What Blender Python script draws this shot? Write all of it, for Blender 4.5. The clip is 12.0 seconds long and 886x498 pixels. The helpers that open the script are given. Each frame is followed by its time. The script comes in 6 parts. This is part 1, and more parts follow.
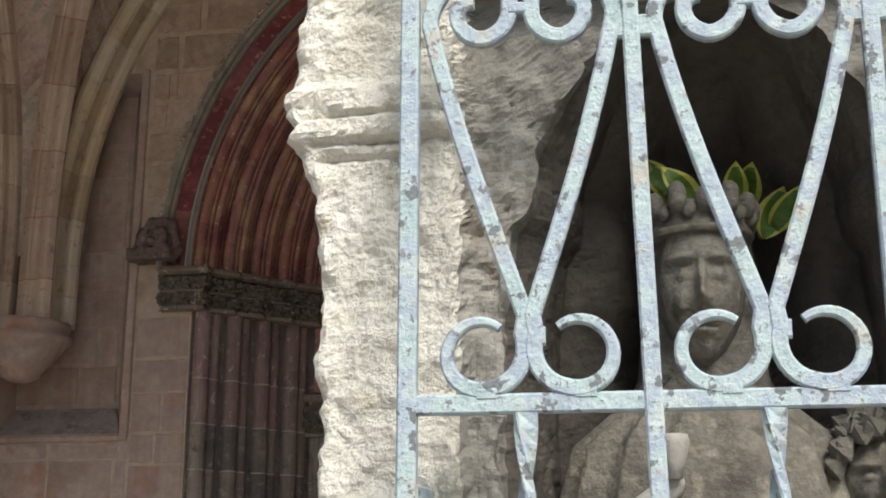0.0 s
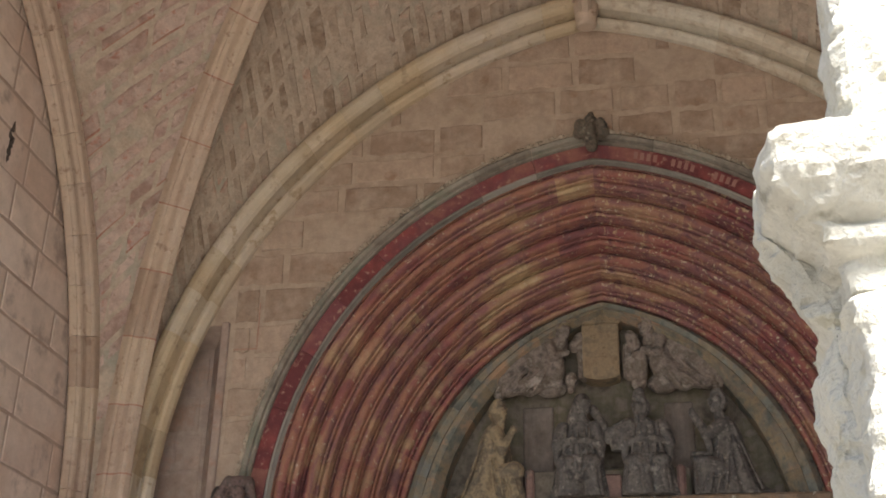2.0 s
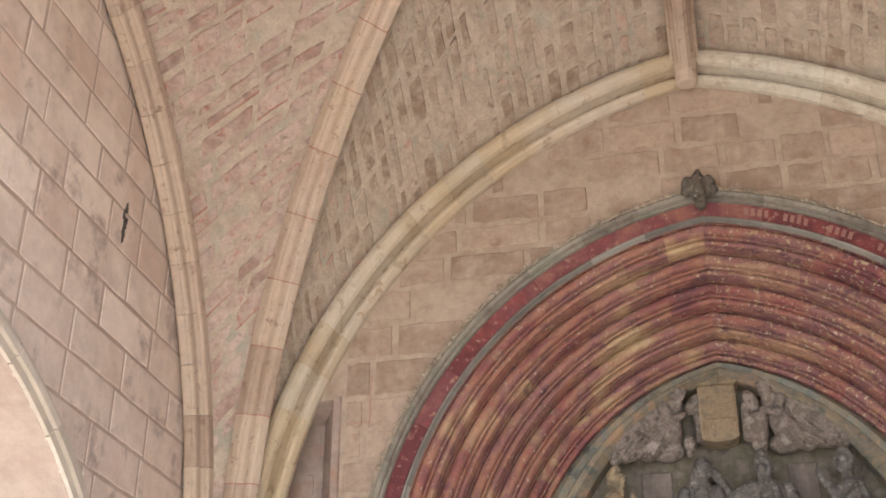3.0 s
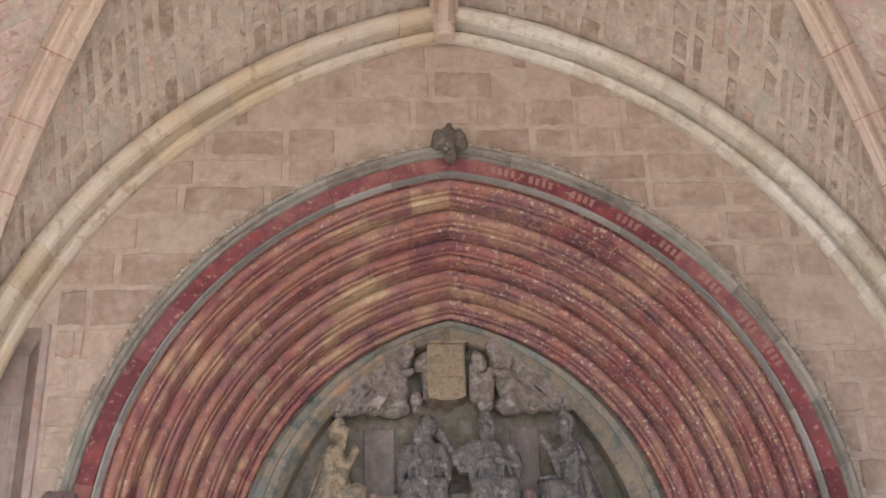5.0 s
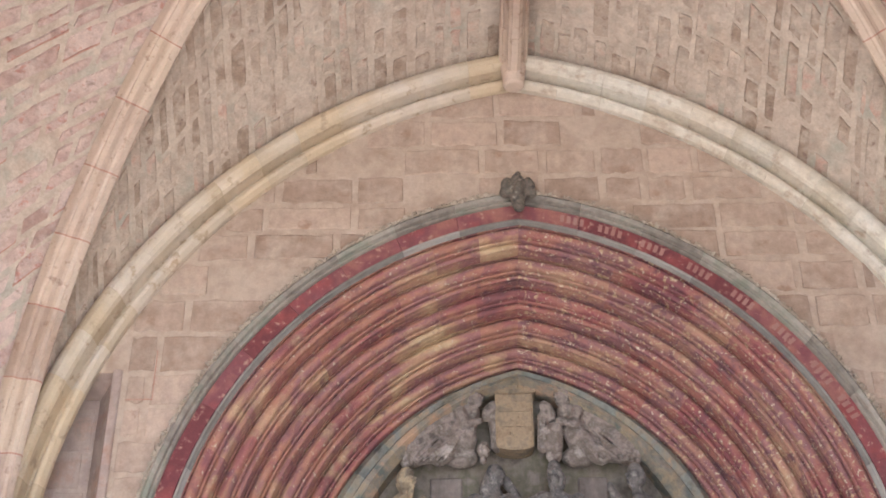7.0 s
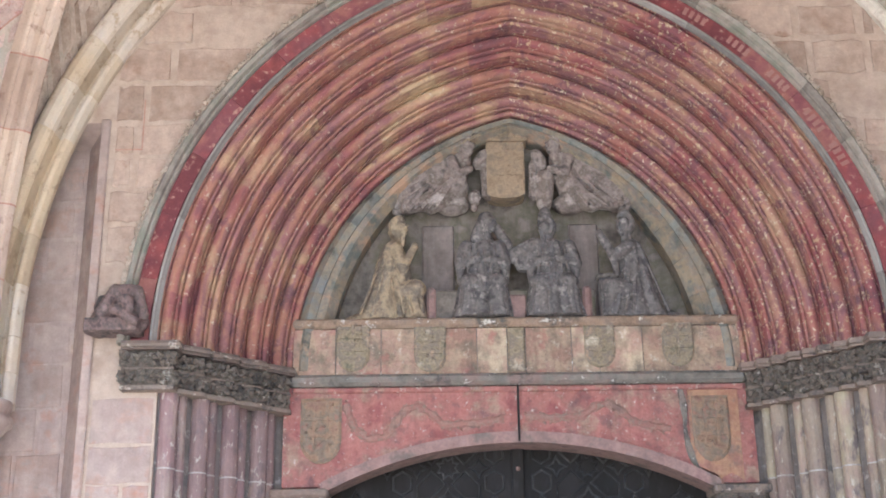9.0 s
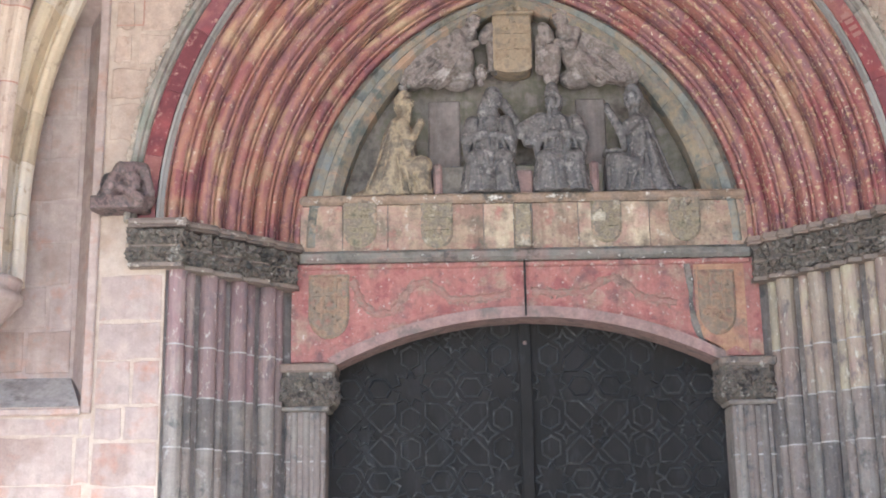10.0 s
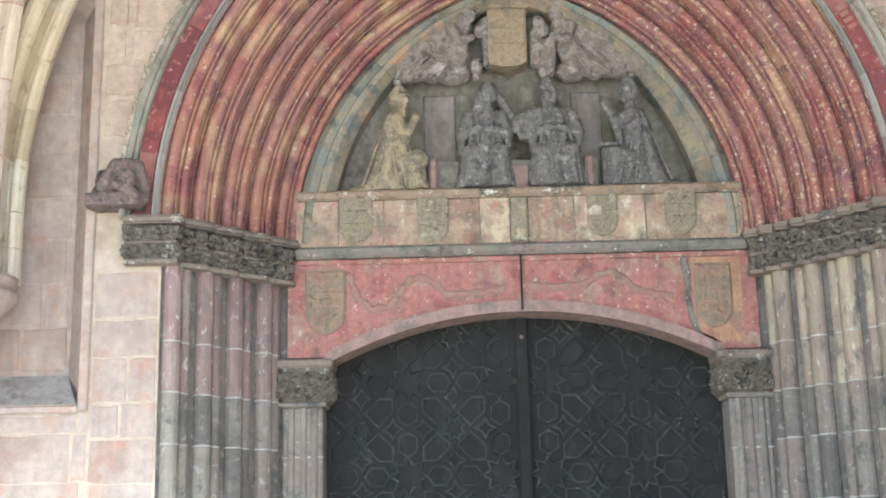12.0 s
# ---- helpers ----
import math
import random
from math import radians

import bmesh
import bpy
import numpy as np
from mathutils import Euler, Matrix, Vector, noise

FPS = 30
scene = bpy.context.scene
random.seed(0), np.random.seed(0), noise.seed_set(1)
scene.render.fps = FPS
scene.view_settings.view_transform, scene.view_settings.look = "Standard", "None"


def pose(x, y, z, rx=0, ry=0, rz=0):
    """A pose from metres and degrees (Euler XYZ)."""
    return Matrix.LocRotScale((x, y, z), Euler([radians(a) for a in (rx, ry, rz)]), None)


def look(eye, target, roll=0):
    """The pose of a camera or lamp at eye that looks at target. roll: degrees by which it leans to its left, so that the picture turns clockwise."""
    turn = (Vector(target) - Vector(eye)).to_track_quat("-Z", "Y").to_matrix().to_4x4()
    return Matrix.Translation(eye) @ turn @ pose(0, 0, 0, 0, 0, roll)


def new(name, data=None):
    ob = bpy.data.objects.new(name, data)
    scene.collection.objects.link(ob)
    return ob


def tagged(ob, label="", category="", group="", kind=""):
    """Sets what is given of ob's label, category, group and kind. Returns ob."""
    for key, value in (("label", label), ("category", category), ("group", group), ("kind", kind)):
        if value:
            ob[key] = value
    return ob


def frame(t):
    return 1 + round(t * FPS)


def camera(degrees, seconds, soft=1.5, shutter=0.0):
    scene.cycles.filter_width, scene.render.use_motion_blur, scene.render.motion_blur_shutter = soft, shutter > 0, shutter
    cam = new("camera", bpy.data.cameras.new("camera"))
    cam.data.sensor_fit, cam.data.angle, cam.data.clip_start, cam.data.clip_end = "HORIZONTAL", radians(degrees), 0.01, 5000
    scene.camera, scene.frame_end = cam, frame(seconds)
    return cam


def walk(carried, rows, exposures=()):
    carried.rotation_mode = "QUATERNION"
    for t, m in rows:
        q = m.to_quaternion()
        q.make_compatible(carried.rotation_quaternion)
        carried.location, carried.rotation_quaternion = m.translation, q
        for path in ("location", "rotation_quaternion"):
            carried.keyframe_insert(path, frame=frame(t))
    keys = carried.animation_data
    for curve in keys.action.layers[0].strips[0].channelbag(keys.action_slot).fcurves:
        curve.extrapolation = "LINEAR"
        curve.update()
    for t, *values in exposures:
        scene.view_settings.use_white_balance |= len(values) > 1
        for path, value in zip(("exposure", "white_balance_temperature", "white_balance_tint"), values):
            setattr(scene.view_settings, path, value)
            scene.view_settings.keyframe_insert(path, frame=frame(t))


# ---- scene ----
# camera: seconds, place, heading, pitch and lean in degrees
ROWS = [
    (0, 1.102, -9.232, 1.615, 10.06, 14.61, 0.12),
    (0.2, 1.093, -9.233, 1.657, 10.12, 15.85, 0.60),
    (0.3, 1.083, -9.246, 1.660, 10.20, 16.90, 2.00),
    (0.5, 1.009, -9.266, 1.693, 8.63, 17.80, 1.88),
    (0.7, 0.912, -9.277, 1.726, 6.50, 18.88, 1.41),
    (0.8, 0.853, -9.266, 1.742, 6.05, 19.55, 1.10),
    (1, 0.753, -9.262, 1.750, 5.50, 20.72, 0.03),
    (1.2, 0.660, -9.252, 1.772, 6.23, 21.71, -0.20),
    (1.3, 0.626, -9.255, 1.777, 6.53, 22.22, 0.05),
    (1.5, 0.560, -9.242, 1.787, 7.10, 23.36, 0.45),
    (1.7, 0.506, -9.225, 1.802, 8.15, 24.16, 0.55),
    (1.8, 0.484, -9.212, 1.814, 8.93, 24.60, 0.95),
    (2, 0.450, -9.200, 1.832, 10.41, 25.32, 1.10),
    (2.5, 0.169, -9.229, 1.894, 13.18, 26.42, 0.65),
    (2.7, 0.081, -9.236, 1.905, 13.46, 27.07, 0.11),
    (4.3, -0.534, -8.687, 1.641, 0.18, 32.76, -1.07),
    (4.5, -0.544, -8.669, 1.631, -2.73, 31.49, -1.82),
    (5, -0.539, -8.642, 1.650, -3.08, 28.22, -2.23),
    (5.5, -0.552, -8.616, 1.642, -0.78, 26.62, -1.63),
    (6, -0.567, -8.597, 1.630, 0.24, 28.83, -1.22),
    (6.5, -0.550, -8.606, 1.638, 0.53, 30.74, -0.45),
    (6.7, -0.540, -8.609, 1.639, 0.48, 31.06, -0.38),
    (8.3, -0.552, -8.590, 1.677, -0.25, 23.15, -0.28),
    (8.5, -0.556, -8.583, 1.674, -0.27, 22.05, -0.58),
    (9, -0.556, -8.565, 1.679, -0.04, 19.19, -0.70),
    (9.5, -0.550, -8.554, 1.665, 0.26, 16.58, -1.08),
    (10, -0.536, -8.540, 1.661, 0.47, 13.74, -0.90),
    (10.5, -0.550, -8.531, 1.671, 0.34, 13.25, -1.23),
    (11, -0.545, -8.530, 1.673, 0.31, 14.30, -1.18),
    (11.5, -0.543, -8.535, 1.674, 0.32, 14.16, -1.19),
    (12, -0.522, -8.534, 1.678, 0.38, 13.41, -1.30),
]
cam = camera(38.51, 12.0, 1.8)
walk(cam, [(t, pose(x, y, z, 90 + p, 0, h) @ pose(0, 0, 0, 0, 0, r)) for t, x, y, z, h, p, r in ROWS],
     exposures=[(0, 0.12, 6500, 10), (0.5, 0.10, 6500, 10), (1.0, 0.03, 6500, 10), (1.3, 0.12, 6500, 10), (1.7, 0.65, 6500, 10), (2.0, 1.22, 6500, 10), (2.4, 1.9, 6450, 10),
                (2.7, 2.15, 6300, 10), (4.3, 2.12, 5950, 13), (5.0, 2.2, 5800, 13), (6.0, 2.43, 5700, 13), (8.3, 2.55, 5550, 12), (9.5, 2.73, 5450, 12), (10.2, 2.82, 5450, 8), (11.0, 2.83, 5450, 3), (12, 2.88, 5420, -2)])

# ---- light ----
SUN_DIR = Vector((0.36, -0.66, 0.80)).normalized()
world = bpy.data.worlds.new("world")
scene.world = world
world.use_nodes = True
wt = world.node_tree
sky = wt.nodes.new("ShaderNodeTexSky")
sky.sky_type = "NISHITA"
sky.sun_disc = False
sky.sun_elevation = math.asin(SUN_DIR.z)
sky.sun_rotation = math.atan2(SUN_DIR.x, SUN_DIR.y)
wt.links.new(sky.outputs[0], wt.nodes["Background"].inputs[0])
wt.nodes["Background"].inputs[1].default_value = 0.10
sun_data = bpy.data.lights.new("sun", "SUN")
sun_data.energy, sun_data.angle, sun_data.color = 6.4, radians(30), (1.0, 0.95, 0.86)
sun = new("sun", sun_data)
sun.matrix_world = look(SUN_DIR * 50, (0, 0, 0))


# ---- materials ----
def mat(name, cols, rough=0.88, grain=70.0, blotch=2.2, bump=0.25, rand="", amount=0.18, spots=(), contrast=0.22, stretch=(1, 1, 1), metal=0.0, share_r=0.4, streak=0.0, gloss=0.5, arc=False):
    """A worn surface: blotches of cols, fine grain, spots of (colour, scale, share), a tone of its own for each piece."""
    m = bpy.data.materials.new(name)
    m.use_nodes = True
    nt = m.node_tree
    nn, ln = nt.nodes, nt.links
    bsdf = nn["Principled BSDF"]
    bsdf.inputs["Roughness"].default_value = rough
    bsdf.inputs["Metallic"].default_value = metal
    bsdf.inputs["Specular IOR Level"].default_value = gloss
    geo = nn.new("ShaderNodeNewGeometry")
    mp = nn.new("ShaderNodeMapping")
    mp.inputs["Scale"].default_value = stretch
    ln.new(geo.outputs["Position"], mp.inputs["Vector"])

    def noise_tex(scale, detail=5.0, roughness=0.6, vec=None):
        n = nn.new("ShaderNodeTexNoise")
        n.inputs["Scale"].default_value = scale
        n.inputs["Detail"].default_value = detail
        n.inputs["Roughness"].default_value = roughness
        ln.new(vec or mp.outputs[0], n.inputs["Vector"])
        return n.outputs["Fac"]

    def math_node(op, a, b):
        n = nn.new("ShaderNodeMath")
        n.operation = op
        for k, v in enumerate((a, b)):
            if isinstance(v, (int, float)):
                n.inputs[k].default_value = v
            else:
                ln.new(v, n.inputs[k])
        return n.outputs[0]

    if arc:
        # worn paint runs along the mouldings of the arch
        sep = nn.new("ShaderNodeSeparateXYZ")
        ln.new(geo.outputs["Position"], sep.inputs[0])
        dx = math_node("ADD", math_node("ABSOLUTE", sep.outputs[0], 0.0), 0.45)
        dz = math_node("SUBTRACT", sep.outputs[2], 3.97)
        rad = math_node("SQRT", math_node("ADD", math_node("MULTIPLY", dx, dx), math_node("MULTIPLY", dz, dz)), 0.0)
        ang = math_node("ARCTAN2", dz, dx)
        both = nn.new("ShaderNodeCombineXYZ")
        ln.new(math_node("MULTIPLY", rad, 7.0), both.inputs[0])
        ln.new(math_node("MULTIPLY", ang, 3.4), both.inputs[1])
        ln.new(math_node("MULTIPLY", math_node("SIGN", sep.outputs[0], 0.0), 3.3), both.inputs[2])
        big = math_node("ADD", math_node("MULTIPLY", noise_tex(1.0, 5.0, 0.6, both.outputs[0]), 0.65), math_node("MULTIPLY", noise_tex(blotch), 0.35))
        big = math_node("ADD", math_node("MULTIPLY", math_node("SUBTRACT", big, 0.5), 1.25), 0.5)
    else:
        big = noise_tex(blotch)
    fac = big
    source = None
    if rand == "object":
        source = nn.new("ShaderNodeObjectInfo").outputs["Random"]
    elif rand == "island":
        source = geo.outputs["Random Per Island"]
    if source is not None:
        fac = math_node("ADD", math_node("MULTIPLY", big, 1 - share_r), math_node("MULTIPLY", source, share_r))
    ramp = nn.new("ShaderNodeValToRGB")
    el = ramp.color_ramp.elements
    n = len(cols)
    pos = [0.34 + 0.32 * k / max(1, n - 1) for k in range(n)]
    el[0].position, el[0].color = pos[0], (*cols[0], 1)
    el[1].position, el[1].color = pos[-1], (*cols[-1], 1)
    for k in range(1, n - 1):
        e = el.new(pos[k])
        e.color = (*cols[k], 1)
    ln.new(fac, ramp.inputs[0])
    colour = ramp.outputs[0]
    for spot, scale, share, *soft_w in spots:
        s = noise_tex(scale, 4.0, 0.65)
        r2 = nn.new("ShaderNodeMapRange")
        wide = soft_w[0] if soft_w else 0.10
        mid_t = 0.5 + (0.5 - share) * 0.33
        r2.inputs["From Min"].default_value = mid_t - wide / 2
        r2.inputs["From Max"].default_value = mid_t + wide / 2
        ln.new(s, r2.inputs["Value"])
        mix = nn.new("ShaderNodeMix")
        mix.data_type = "RGBA"
        ln.new(r2.outputs[0], mix.inputs[0])
        ln.new(colour, mix.inputs[6])
        mix.inputs[7].default_value = (*spot, 1)
        colour = mix.outputs[2]
    fine = noise_tex(grain, 6.0, 0.7)
    mid = noise_tex(blotch * 5, 4.0)
    value = math_node("ADD", math_node("MULTIPLY", math_node("SUBTRACT", fine, 0.5), contrast * 1.4), math_node("MULTIPLY", math_node("SUBTRACT", mid, 0.5), contrast * 1.6))
    if streak:
        m2 = nn.new("ShaderNodeMapping")
        m2.inputs["Scale"].default_value = (7, 7, 0.7)
        ln.new(geo.outputs["Position"], m2.inputs["Vector"])
        run = noise_tex(1.6, 5.0, 0.65, m2.outputs[0])
        value = math_node("ADD", value, math_node("MULTIPLY", math_node("SUBTRACT", run, 0.5), streak * 3))
    if source is not None:
        value = math_node("ADD", value, math_node("MULTIPLY", math_node("SUBTRACT", source, 0.5), amount * 2))
    hsv = nn.new("ShaderNodeHueSaturation")
    ln.new(math_node("ADD", value, 1.0), hsv.inputs["Value"])
    ln.new(colour, hsv.inputs["Color"])
    ln.new(hsv.outputs[0], bsdf.inputs["Base Color"])
    bp = nn.new("ShaderNodeBump")
    bp.inputs["Strength"].default_value = bump
    bp.inputs["Distance"].default_value = 0.02
    ln.new(math_node("ADD", math_node("MULTIPLY", fine, 0.5), mid), bp.inputs["Height"])
    ln.new(bp.outputs[0], bsdf.inputs["Normal"])
    return m


M_ASHLAR = mat("ashlar", [(0.35, 0.25, 0.19), (0.43, 0.32, 0.25), (0.385, 0.288, 0.222), (0.455, 0.345, 0.272)], rand="object", blotch=2.6, amount=0.07, contrast=0.4, bump=0.4, spots=[((0.33, 0.22, 0.16), 5, 0.12), ((0.47, 0.37, 0.295), 3.2, 0.28, 0.22)], streak=0.1)
M_MORTAR = mat("mortar", [(0.42, 0.32, 0.25), (0.50, 0.40, 0.32), (0.46, 0.36, 0.285)], grain=90, blotch=3.0, bump=0.6, contrast=0.28, spots=[((0.38, 0.28, 0.21), 4, 0.24, 0.24)])
M_LEFTSTONE = mat("plastered_ashlar", [(0.34, 0.245, 0.205), (0.43, 0.335, 0.285), (0.36, 0.275, 0.24), (0.465, 0.375, 0.32)], rand="object", amount=0.045, share_r=0.2, blotch=2.4, contrast=0.3, bump=0.45, streak=0.14, spots=[((0.42, 0.27, 0.21), 3.5, 0.2, 0.12), ((0.35, 0.28, 0.24), 7, 0.14, 0.1), ((0.40, 0.21, 0.15), 2.6, 0.13, 0.14)])
M_SIDEWALL = mat("pale_pink_ashlar", [(0.66, 0.51, 0.43), (0.74, 0.61, 0.53), (0.64, 0.525, 0.455), (0.77, 0.65, 0.57)], rand="object", amount=0.05, share_r=0.3, blotch=1.8, contrast=0.22, spots=[((0.42, 0.33, 0.29), 2.5, 0.12, 0.12)])
M_LEFTJOINT = mat("sunken_joint", [(0.42, 0.31, 0.255), (0.52, 0.41, 0.345)], blotch=3)
M_WEB = mat("web_stone", [(0.34, 0.25, 0.185), (0.45, 0.35, 0.27), (0.40, 0.325, 0.26), (0.51, 0.415, 0.335)], rand="island", amount=0.07, share_r=0.25, blotch=3.0, bump=0.8, contrast=0.46, spots=[((0.53, 0.44, 0.355), 6, 0.30, 0.22), ((0.30, 0.21, 0.16), 11, 0.12, 0.10), ((0.50, 0.33, 0.26), 3, 0.10, 0.1)])
M_WEBPINK = mat("pink_web_stone", [(0.40, 0.27, 0.225), (0.52, 0.37, 0.315), (0.46, 0.34, 0.29), (0.57, 0.44, 0.38)], rand="island", amount=0.07, share_r=0.25, blotch=3.0, bump=0.8, contrast=0.44, spots=[((0.56, 0.44, 0.385), 6, 0.32, 0.22), ((0.46, 0.24, 0.19), 11, 0.10, 0.08), ((0.34, 0.25, 0.21), 14, 0.10, 0.10)])
M_WEBJOINT = mat("web_mortar", [(0.45, 0.36, 0.285), (0.56, 0.47, 0.38), (0.50, 0.41, 0.33), (0.60, 0.51, 0.42)], blotch=2.5, bump=0.8, grain=45, contrast=0.40, spots=[((0.43, 0.33, 0.255), 5, 0.22, 0.24), ((0.42, 0.39, 0.32), 3, 0.14, 0.2)])
M_RIB = mat("rib_stone", [(0.48, 0.36, 0.28), (0.58, 0.46, 0.37), (0.54, 0.43, 0.33)], rand="island", amount=0.08, blotch=2.6, spots=[((0.36, 0.25, 0.19), 10, 0.1)])
M_RIBPALE = mat("pale_rib_stone", [(0.52, 0.41, 0.28), (0.60, 0.51, 0.39), (0.62, 0.54, 0.45), (0.56, 0.45, 0.31)], rand="island", amount=0.07, blotch=1.4, spots=[((0.42, 0.32, 0.22), 8, 0.14)])
M_RIBWHITE = mat("whitish_rib_stone", [(0.56, 0.49, 0.38), (0.66, 0.60, 0.50), (0.68, 0.63, 0.54), (0.60, 0.53, 0.43)], rand="island", amount=0.07, blotch=3.0, contrast=0.3, bump=0.5, spots=[((0.46, 0.37, 0.28), 8, 0.16, 0.14)])
M_ARCH = mat("painted_archivolt", [(0.19, 0.075, 0.080), (0.28, 0.105, 0.098), (0.36, 0.175, 0.118), (0.25, 0.115, 0.115), (0.375, 0.215, 0.14), (0.46, 0.33, 0.20)], rand="object", amount=0.05, blotch=1.9, share_r=0.10, contrast=0.36, bump=0.5, arc=True,
             spots=[((0.15, 0.07, 0.08), 6, 0.15, 0.14), ((0.45, 0.29, 0.18), 3, 0.10, 0.14), ((0.50, 0.40, 0.30), 26, 0.06, 0.05)], streak=0.12)
M_ARCHFLAKED = mat("flaked_archivolt", [(0.17, 0.064, 0.075), (0.265, 0.088, 0.088), (0.32, 0.140, 0.110), (0.225, 0.105, 0.112), (0.33, 0.175, 0.125), (0.37, 0.225, 0.15)], rand="object", amount=0.05, blotch=1.9, share_r=0.10, contrast=0.36, bump=0.5, arc=True,
             spots=[((0.15, 0.07, 0.08), 6, 0.17), ((0.45, 0.31, 0.19), 22, 0.17, 0.08), ((0.55, 0.45, 0.33), 30, 0.11, 0.05)], streak=0.12)
M_REDBAND = mat("red_painted_band", [(0.16, 0.042, 0.048), (0.27, 0.068, 0.066), (0.19, 0.062, 0.072), (0.29, 0.12, 0.10)], rand="object", amount=0.1, blotch=4, contrast=0.3, spots=[((0.37, 0.22, 0.17), 20, 0.10)], streak=0.15)
M_GREYMOULD = mat("grey_moulding", [(0.20, 0.185, 0.165), (0.29, 0.27, 0.245)], rand="object", blotch=6)
M_HOOD = mat("hood_stone", [(0.19, 0.165, 0.14), (0.30, 0.265, 0.225), (0.21, 0.21, 0.17)], rand="object", blotch=6, share_r=0.15)
M_CREST = mat("carved_crest", [(0.319, 0.261, 0.203), (0.522, 0.435, 0.348)], blotch=8, bump=0.5)
M_DARKCARVE = mat("weathered_carving", [(0.0781, 0.065, 0.053), (0.1767, 0.14, 0.112), (0.1144, 0.1, 0.082), (0.2185, 0.18, 0.141)], blotch=14, bump=0.6, contrast=0.36, spots=[((0.34, 0.31, 0.265), 12, 0.11, 0.06), ((0.05, 0.045, 0.04), 9, 0.16, 0.08)])
M_CORBEL = mat("reddish_weathered_carving", [(0.085, 0.062, 0.058), (0.20, 0.135, 0.125), (0.13, 0.10, 0.09), (0.26, 0.18, 0.165)], blotch=12, bump=0.6, contrast=0.4, spots=[((0.05, 0.045, 0.042), 8, 0.2, 0.12)])
M_SILL = mat("grey_sill_stone", [(0.27, 0.235, 0.215), (0.38, 0.335, 0.30), (0.32, 0.28, 0.255)], blotch=5, contrast=0.34, bump=0.4, spots=[((0.20, 0.17, 0.155), 6, 0.18, 0.14)])
M_ABACUS = mat("abacus_stone", [(0.15, 0.11, 0.09), (0.24, 0.175, 0.14), (0.19, 0.15, 0.12)], rand="object", blotch=5, contrast=0.36, bump=0.6, spots=[((0.10, 0.085, 0.075), 7, 0.2, 0.1), ((0.42, 0.37, 0.31), 12, 0.08, 0.05)])
M_SHAFT_HI = mat("tinted_shaft", [(0.27, 0.20, 0.165), (0.34, 0.275, 0.21), (0.28, 0.235, 0.18), (0.38, 0.325, 0.225), (0.32, 0.225, 0.19)], rand="object", amount=0.09, share_r=0.38, blotch=2.4, stretch=(1, 1, 0.5), contrast=0.3, bump=0.4, spots=[((0.17, 0.14, 0.13), 7, 0.18), ((0.48, 0.43, 0.35), 26, 0.08)], streak=0.3)
M_SHAFT_MAUVE = mat("mauve_painted_shaft", [(0.21, 0.135, 0.13), (0.275, 0.19, 0.175), (0.235, 0.16, 0.15), (0.30, 0.235, 0.20), (0.25, 0.16, 0.155)], rand="object", amount=0.09, share_r=0.38, blotch=2.4, stretch=(1, 1, 0.5), contrast=0.3, bump=0.4, spots=[((0.17, 0.13, 0.13), 7, 0.18), ((0.48, 0.43, 0.37), 26, 0.06)], streak=0.3)
M_SHAFT_LO = mat("grey_shaft", [(0.1632, 0.1392, 0.1254), (0.2499, 0.2176, 0.1862), (0.2142, 0.1715, 0.147)], rand="object", amount=0.09, share_r=0.38, blotch=4, contrast=0.34, bump=0.4, spots=[((0.33, 0.30, 0.27), 16, 0.08), ((0.12, 0.11, 0.10), 6, 0.14)], streak=0.3)
M_WHITEJOINT = mat("lime_joint", [(0.28, 0.25, 0.22), (0.52, 0.48, 0.43)], blotch=9)
M_TYMP = mat("tympanum_ground", [(0.10, 0.086, 0.07), (0.20, 0.172, 0.144), (0.14, 0.128, 0.088), (0.228, 0.195, 0.172)], blotch=4, contrast=0.34, streak=0.3)
M_RING = mat("bluish_ring_stone", [(0.12, 0.13, 0.12), (0.185, 0.19, 0.17), (0.22, 0.185, 0.135), (0.17, 0.18, 0.175)], rand="object", blotch=4.5, amount=0.1, contrast=0.36, share_r=0.15, spots=[((0.08, 0.08, 0.065), 7, 0.2, 0.15), ((0.32, 0.22, 0.14), 5, 0.10, 0.1)], streak=0.25)
M_RINGOCHRE = mat("ochre_ring_stone", [(0.17, 0.165, 0.14), (0.29, 0.23, 0.155), (0.22, 0.20, 0.165), (0.36, 0.24, 0.16)], rand="object", blotch=5, amount=0.1, contrast=0.36, share_r=0.2, spots=[((0.13, 0.14, 0.125), 6, 0.25, 0.12)], streak=0.25)
M_FRIEZE = mat("faded_frieze", [(0.3135, 0.1953, 0.1462), (0.4085, 0.3069, 0.2107), (0.361, 0.2325, 0.1806), (0.437, 0.3534, 0.2451)], rand="object", amount=0.12, share_r=0.3, blotch=6, contrast=0.36, bump=0.6, spots=[((0.19, 0.155, 0.115), 5, 0.33, 0.18), ((0.34, 0.16, 0.13), 4, 0.16, 0.1), ((0.50, 0.43, 0.34), 14, 0.05)], streak=0.3)
M_FRIEZEMOULD = mat("frieze_moulding", [(0.20, 0.145, 0.10), (0.31, 0.22, 0.155), (0.24, 0.19, 0.15)], blotch=5, contrast=0.4, bump=0.7, spots=[((0.11, 0.095, 0.08), 6, 0.2, 0.1), ((0.60, 0.56, 0.49), 11, 0.13, 0.05)])
M_GREYLINE = mat("grey_string_course", [(0.14, 0.13, 0.11), (0.21, 0.19, 0.16), (0.23, 0.17, 0.145)], blotch=5, contrast=0.4, bump=0.7, spots=[((0.09, 0.08, 0.07), 6, 0.2, 0.1), ((0.55, 0.52, 0.47), 12, 0.06, 0.04)])
